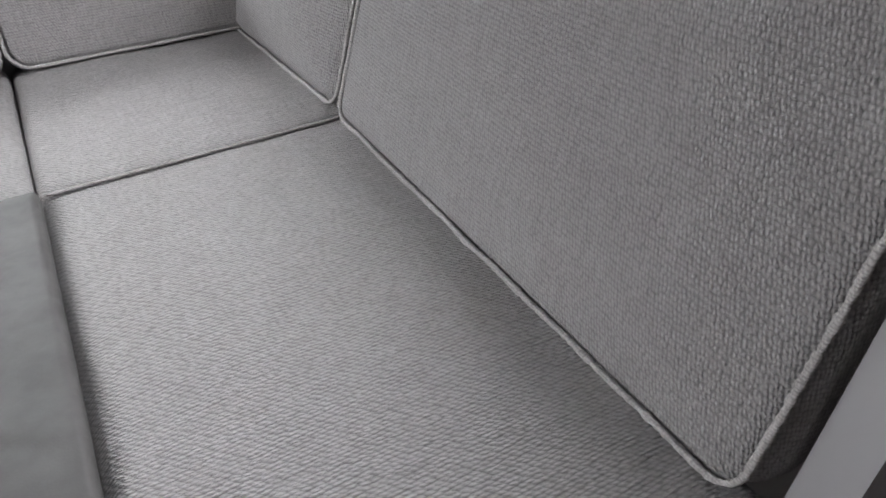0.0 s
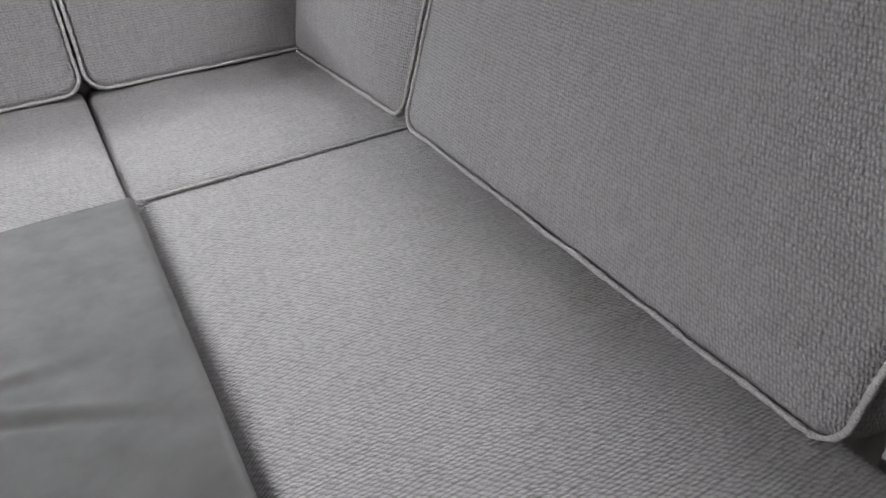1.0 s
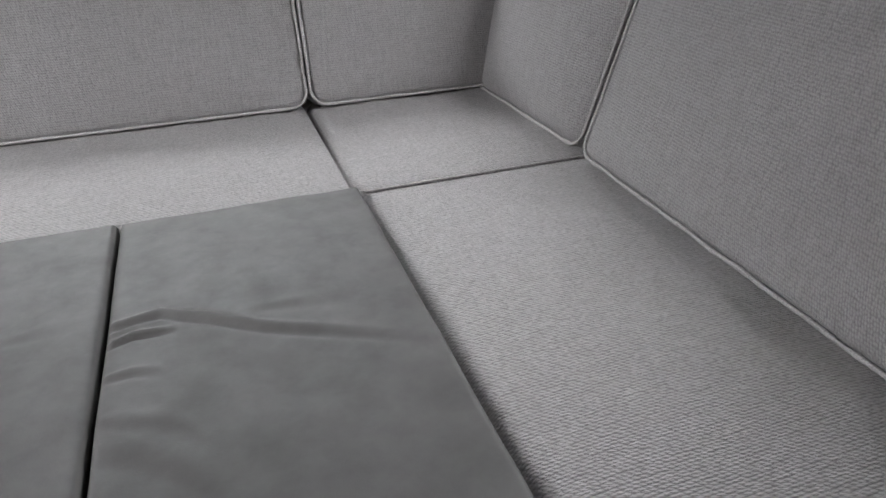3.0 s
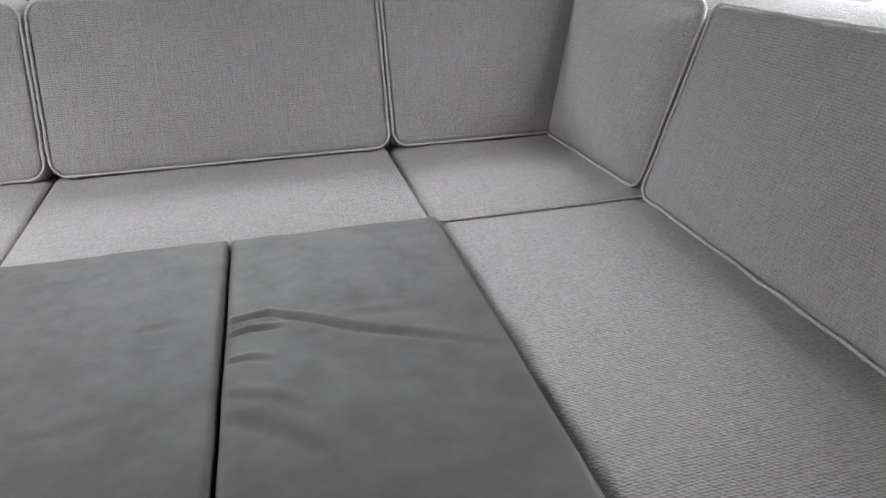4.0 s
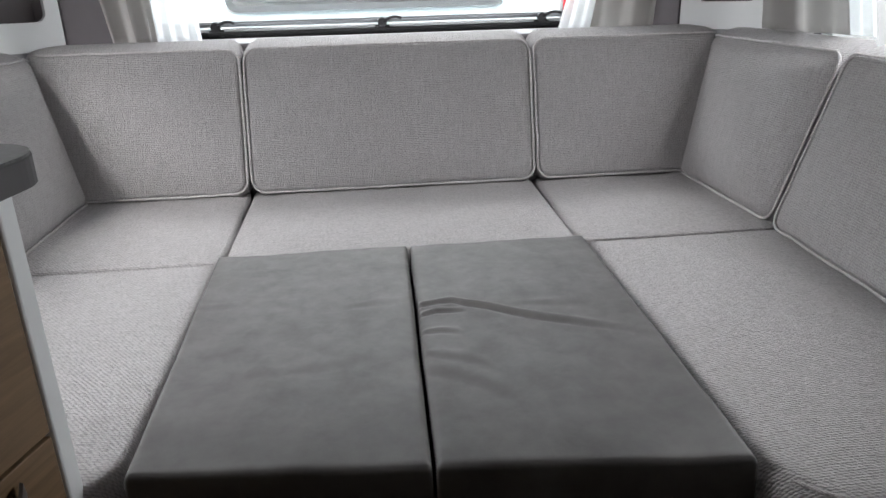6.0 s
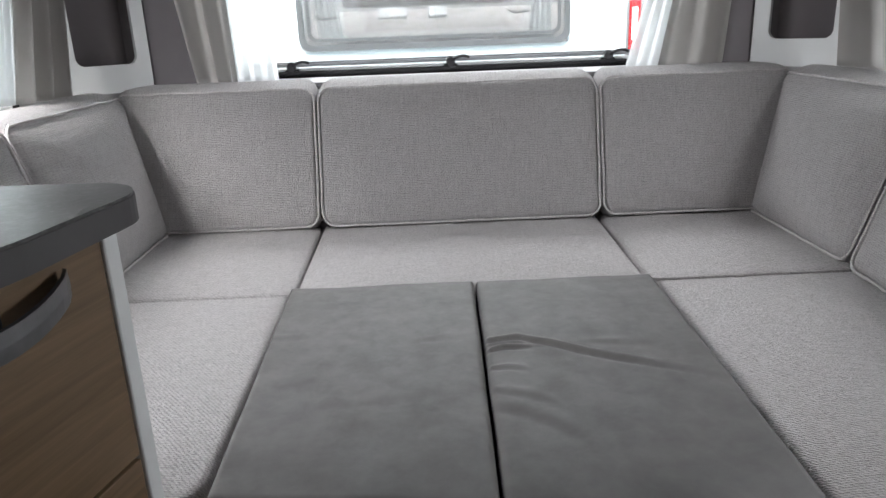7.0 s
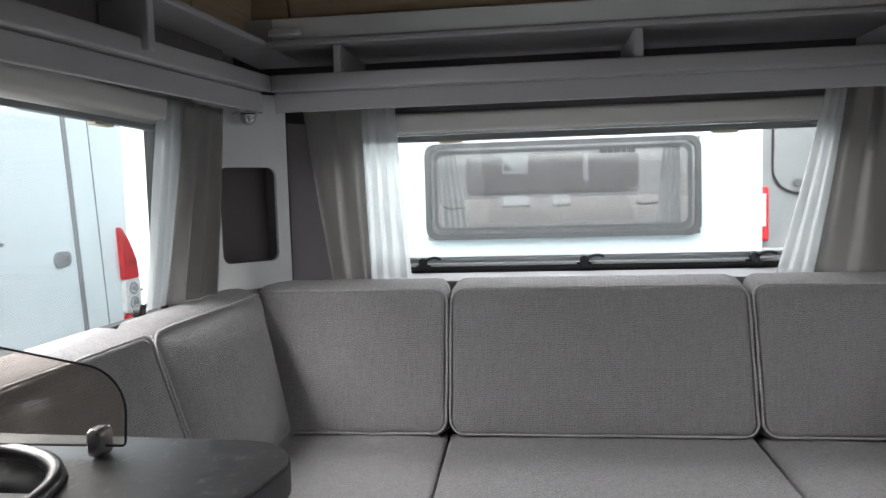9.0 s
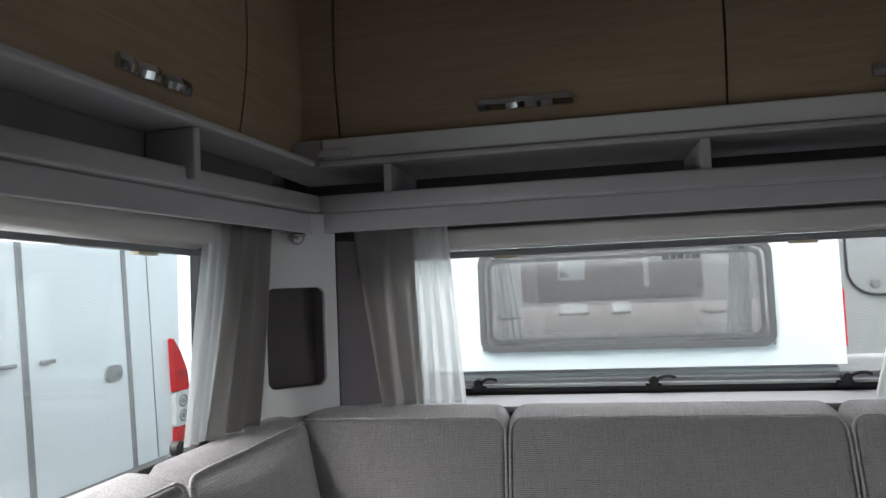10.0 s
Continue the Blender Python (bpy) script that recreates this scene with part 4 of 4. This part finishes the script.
box(bm, (-1.4, 5.96, 0.3), (0.955, 6.0, 2.6))
part("wall", bm, COACH, white, "white panels")
part("skirt", new_box((-1.38, 1.625, -0.45), (0.94, 5.9, 0.866), 0.03), COACHGREY, white, "grey lower body")
win = part("window", ring_plate(bmesh.new(), frame_outline(-0.735, 0.66, 0.96, 1.46, 0.06), frame_outline(-0.708, 0.633, 0.99, 1.435, 0.05), 0.03, 0.055, W), FRAMEGREY, white, "grey window frame")
p = part("pane", prism(bmesh.new(), frame_outline(-0.712, 0.637, 0.986, 1.439, 0.05), 0.035, 0.042, 0, W), GREYGLASS, win, "grey tinted acrylic")
p.visible_shadow = False
part("seal", ring_plate(bmesh.new(), frame_outline(-0.69, 0.615, 1.006, 1.42, 0.045), frame_outline(-0.672, 0.597, 1.022, 1.405, 0.04), 0.0425, 0.048, W), FRAMEGREY, win, "grey inner seal")
for k, (a, b) in enumerate(((0.165, 0.035), (0.205, 0.025), (0.236, 0.03), (0.272, 0.022), (0.30, 0.04))):
    part("marking", new_box((a, 1.385, 0.0425), (a + b, 1.408, 0.044), 0, W), FRAMEGREY, win, "illegible grey marking")
part("inner_wall", new_box((-1.3, 2.6, 0.9), (0.9, 2.63, 2.5), 0.01), LINING, white, "pale wall inside")
part("backrest", new_box((-0.585, 2.38, 1.185), (0.48, 2.46, 1.43), 0.03), BROWN, white, "brown seat backs inside")
lie = Matrix.Translation((0, 2.36, 1.17)) @ Matrix.Rotation(radians(22), 4, "X")
part("bed", new_box((-0.75, -0.5, -0.05), (0.75, 0, 0), 0.02, lie), BEDDING, white, "grey-brown bedding inside")
for a, b in ((-0.36, -0.19), (-0.06, 0.05)):
    part("pale_pad", new_box((a, -0.17, 0.001), (b, -0.03, 0.022), 0.009, lie), WHITE, white, "small pale pad on the bedding")
for a, b in ((-0.56, -0.08), (-0.06, 0.29), (0.31, 0.62)):
    part("bolster", new_box((a, 1.80, 0.93), (b, 1.88, 1.035), 0.035), LINING, white, "pale rounded bolster behind the window")
card = part("card", new_box((-0.36, 2.362, 1.315), (-0.20, 2.372, 1.447), 0.004), WHITE, white, "white square card")
part("printed_mark", prism(bmesh.new(), [(-0.35, 1.335), (-0.29, 1.335), (-0.31, 1.36), (-0.325, 1.365), (-0.34, 1.385)], 0.0, 0.003, 0, basis((1, 0, 0), (0, 0, 1), (0, -1, 0), (0, 2.3615, 0))), RUBBER, card, "dark mark")
part("post", new_box((0.137, 2.34, 1.26), (0.168, 2.36, 1.47), 0.004), WHITE, white, "white post")


def hung_cloth(parent, top, bottom, y, z0, z1, folds, label):
    """A pleated strip of cloth between two x spans, part of a caravan."""
    bm = bmesh.new()
    grid = []
    for j in range(9):
        f = j / 8
        row = []
        for i in range(folds * 8 + 1):
            g = i / (folds * 8)
            x = (top[0] + (top[1] - top[0]) * g) * (1 - f) + (bottom[0] + (bottom[1] - bottom[0]) * g) * f
            row.append(bm.verts.new((x, y + 0.014 * math.sin(g * folds * 2 * math.pi + f), z1 + (z0 - z1) * f)))
        grid.append(row)
    for a, b in zip(grid, grid[1:]):
        for i in range(len(a) - 1):
            bm.faces.new((a[i], a[i + 1], b[i + 1], b[i]))
    bmesh.ops.solidify(bm, geom=bm.faces[:], thickness=0.002)
    part("curtain", bm, CURTAIN_WHITE, parent, label, True)


hung_cloth(white, (-0.69, -0.59), (-0.66, -0.525), 1.78, 1.0, 1.47, 4, "white curtain inside")
hung_cloth(white, (0.51, 0.60), (0.475, 0.60), 1.78, 1.0, 1.47, 4, "white curtain inside")
for a, b in ((0.36, 0.47), (-0.66, -0.55)):
    stay = tube(bmesh.new(), [Vector((a, 1.74, 1.135)), Vector((a + 0.03, 1.735, 1.118)), Vector((b, 1.73, 1.125))], 0.007)
    part("window_stay", stay, RUBBER, win, "dark window stay", True)

# grey motorhome beside it, farther back
grey = coach("motorhome", (1.3, 3.4, 0), (3.6, 7, 2.6), "grey motorhome with a red tail lamp beside the caravan")
part("wall", new_box((1.3, 3.4, -0.45), (3.6, 8.0, 2.5), 0.05), COACHGREY, grey, "grey panels")
GM = basis((1, 0, 0), (0, 0, 1), (0, -1, 0), (0, 3.4, 0))
gw = part("window", prism(bmesh.new(), frame_outline(1.585, 2.9, 1.14, 1.95, 0.18), 0.002, 0.012, 0.002, GM), GREYGLASS, grey, "grey tinted window")
part("window_seal", tube(bmesh.new(), [GM @ Vector((q.x, q.y, 0.012)) for q in frame_outline(1.585, 2.9, 1.14, 1.95, 0.18)], 0.009, True), RUBBER, gw, "black seal", True)
part("vent", prism(bmesh.new(), [(1.755 + 0.03 * math.cos(a), 1.215 + 0.03 * math.sin(a)) for a in [k * math.pi / 8 for k in range(16)]], 0.0125, 0.03, 0.006, GM), FRAMEGREY, gw, "round grey vent")
tl = part("tail_lamp", new_box((1.47, 0.79, 0.001), (1.553, 1.19, 0.035), 0.012, GM), RED, grey, "red tail lamp")
part("clear_lens", new_box((1.485, 0.90, 0.034), (1.53, 1.14, 0.040), 0.002, GM), CLEAR, tl, "clear lamp segment")
part("bumper", new_box((1.31, 3.33, 0.35), (3.59, 3.398, 0.74), 0.03), STRIP, grey, "dark bumper")

# white motorhome alongside, seen through the side window
side = coach("motorhome", (-5, -5, 0), (-2.9, 2.45, 2.6), "white motorhome parked alongside with a tall tail lamp")
prof = rounded([Vector((-5.1, -6, 0)), Vector((-2.9, -6, 0)), Vector((-2.9, 2.47, 0)), Vector((-5.1, 2.47, 0))], [0.02, 0.02, 0.09, 0.09], 6)
part("wall", prism(bmesh.new(), [(q.x, q.y) for q in prof], -0.45, 2.7, 0.02), COACH, side, "white panels")
for y, w in ((1.06, 0.02), (1.865, 0.02), (0.2, 0.02), (-0.7, 0.02)):
    lean = Matrix.Translation((0, y, 0.9)) @ Matrix.Rotation(radians(4.6), 4, "X")
    part("seal_strip", new_box((-2.906, -w, -0.85), (-2.892, w, 1.7), 0.004, lean), STRIP, side, "grey slightly leaning seal")
part("joint", new_box((-2.904, -0.004, -0.85), (-2.8965, 0.004, 1.7), 0, Matrix.Translation((0, 2.10, 0.9)) @ Matrix.Rotation(radians(4.6), 4, "X")), STRIP, side)
SM = basis((0, 1, 0), (0, 0, 1), (1, 0, 0), (-2.9, 0, 0))
lk = part("lock", prism(bmesh.new(), frame_outline(1.64, 1.79, 0.845, 0.935, 0.042), 0.0, 0.012, 0.003, SM), STRIP, side, "grey door lock")
part("key_barrel", prism(bmesh.new(), frame_outline(1.745, 1.778, 0.872, 0.905, 0.016), 0.013, 0.02, 0.002, SM), ALU, lk)
for y0, y1 in ((0.86, 0.975), (1.14, 1.23)):
    part("door_handle", new_box((y0, 0.998, 0.004), (y1, 1.018, 0.03), 0.006, SM), STRIP, side, "small grey handle")
lampo = part("tail_lamp", prism(bmesh.new(), [(q.x, q.y) for q in rounded([Vector((2.295, 0.70, 0)), Vector((2.468, 0.70, 0)), Vector((2.44, 0.83, 0)), Vector((2.37, 0.95, 0)), Vector((2.272, 1.06, 0))], [0.008, 0.01, 0.15, 0.2, 0.006], 6)], 0.0, 0.035, 0.008, SM), RED, side, "red tail lamp lens")
part("reflector", new_box((2.33, 0.79, 0.0355), (2.44, 0.83, 0.039), 0.001, SM), REDDARK, lampo, "darker red band")
part("clear_lens", prism(bmesh.new(), frame_outline(2.30, 2.478, 0.47, 0.696, 0.02), 0.0, 0.032, 0.008, SM), CLEAR, lampo, "clear lens over two bulbs")
for v in (0.535, 0.632):
    part("bulb_reflector", tube(bmesh.new(), [SM @ Vector((2.39 + 0.042 * math.cos(k * math.pi / 12), v + 0.036 * math.sin(k * math.pi / 12), 0.034)) for k in range(24)], 0.007, True), ALU, lampo, "round bulb reflector", True)
    part("bulb", prism(bmesh.new(), [(2.39 + 0.02 * math.cos(k * math.pi / 8), v + 0.018 * math.sin(k * math.pi / 8)) for k in range(16)], 0.033, 0.04, 0.003, SM), STRIP, lampo, "grey bulb")
part("lower_lens", prism(bmesh.new(), frame_outline(2.31, 2.488, 0.35, 0.466, 0.02), 0.0, 0.032, 0.008, SM), RED, lampo, "red lower lens")
part("number_plate", new_box((2.48, 0.36, 0.001), (2.58, 0.47, 0.008), 0.002, SM), TAB, side, "small yellow plate edge")
part("hinge", new_box((2.475, 0.595, 0.001), (2.545, 0.612, 0.012), 0.003, SM), STRIP, side)

# far white caravan between them
far = coach("caravan", (-6.5, 4.6, 0), (-2.1, 7, 2.6), "white caravan standing farther off in the yard")
part("wall", prism(bmesh.new(), [(q.x, q.y) for q in rounded([Vector((-6.5, 4.6, 0)), Vector((-2.1, 4.6, 0)), Vector((-2.1, 7, 0)), Vector((-6.5, 7, 0))], 0.1, 5)], -0.45, 2.7, 0.03), COACH, far, "white panels")
east = coach("caravan", (3.4, -5, 0), (5.6, 1.4, 2.6), "white caravan parked beyond the other side window")
part("wall", prism(bmesh.new(), [(q.x, q.y) for q in rounded([Vector((3.4, -5, 0)), Vector((5.6, -5, 0)), Vector((5.6, 1.4, 0)), Vector((3.4, 1.4, 0))], 0.1, 5)], -0.45, 2.7, 0.03), COACH, east, "white panels")
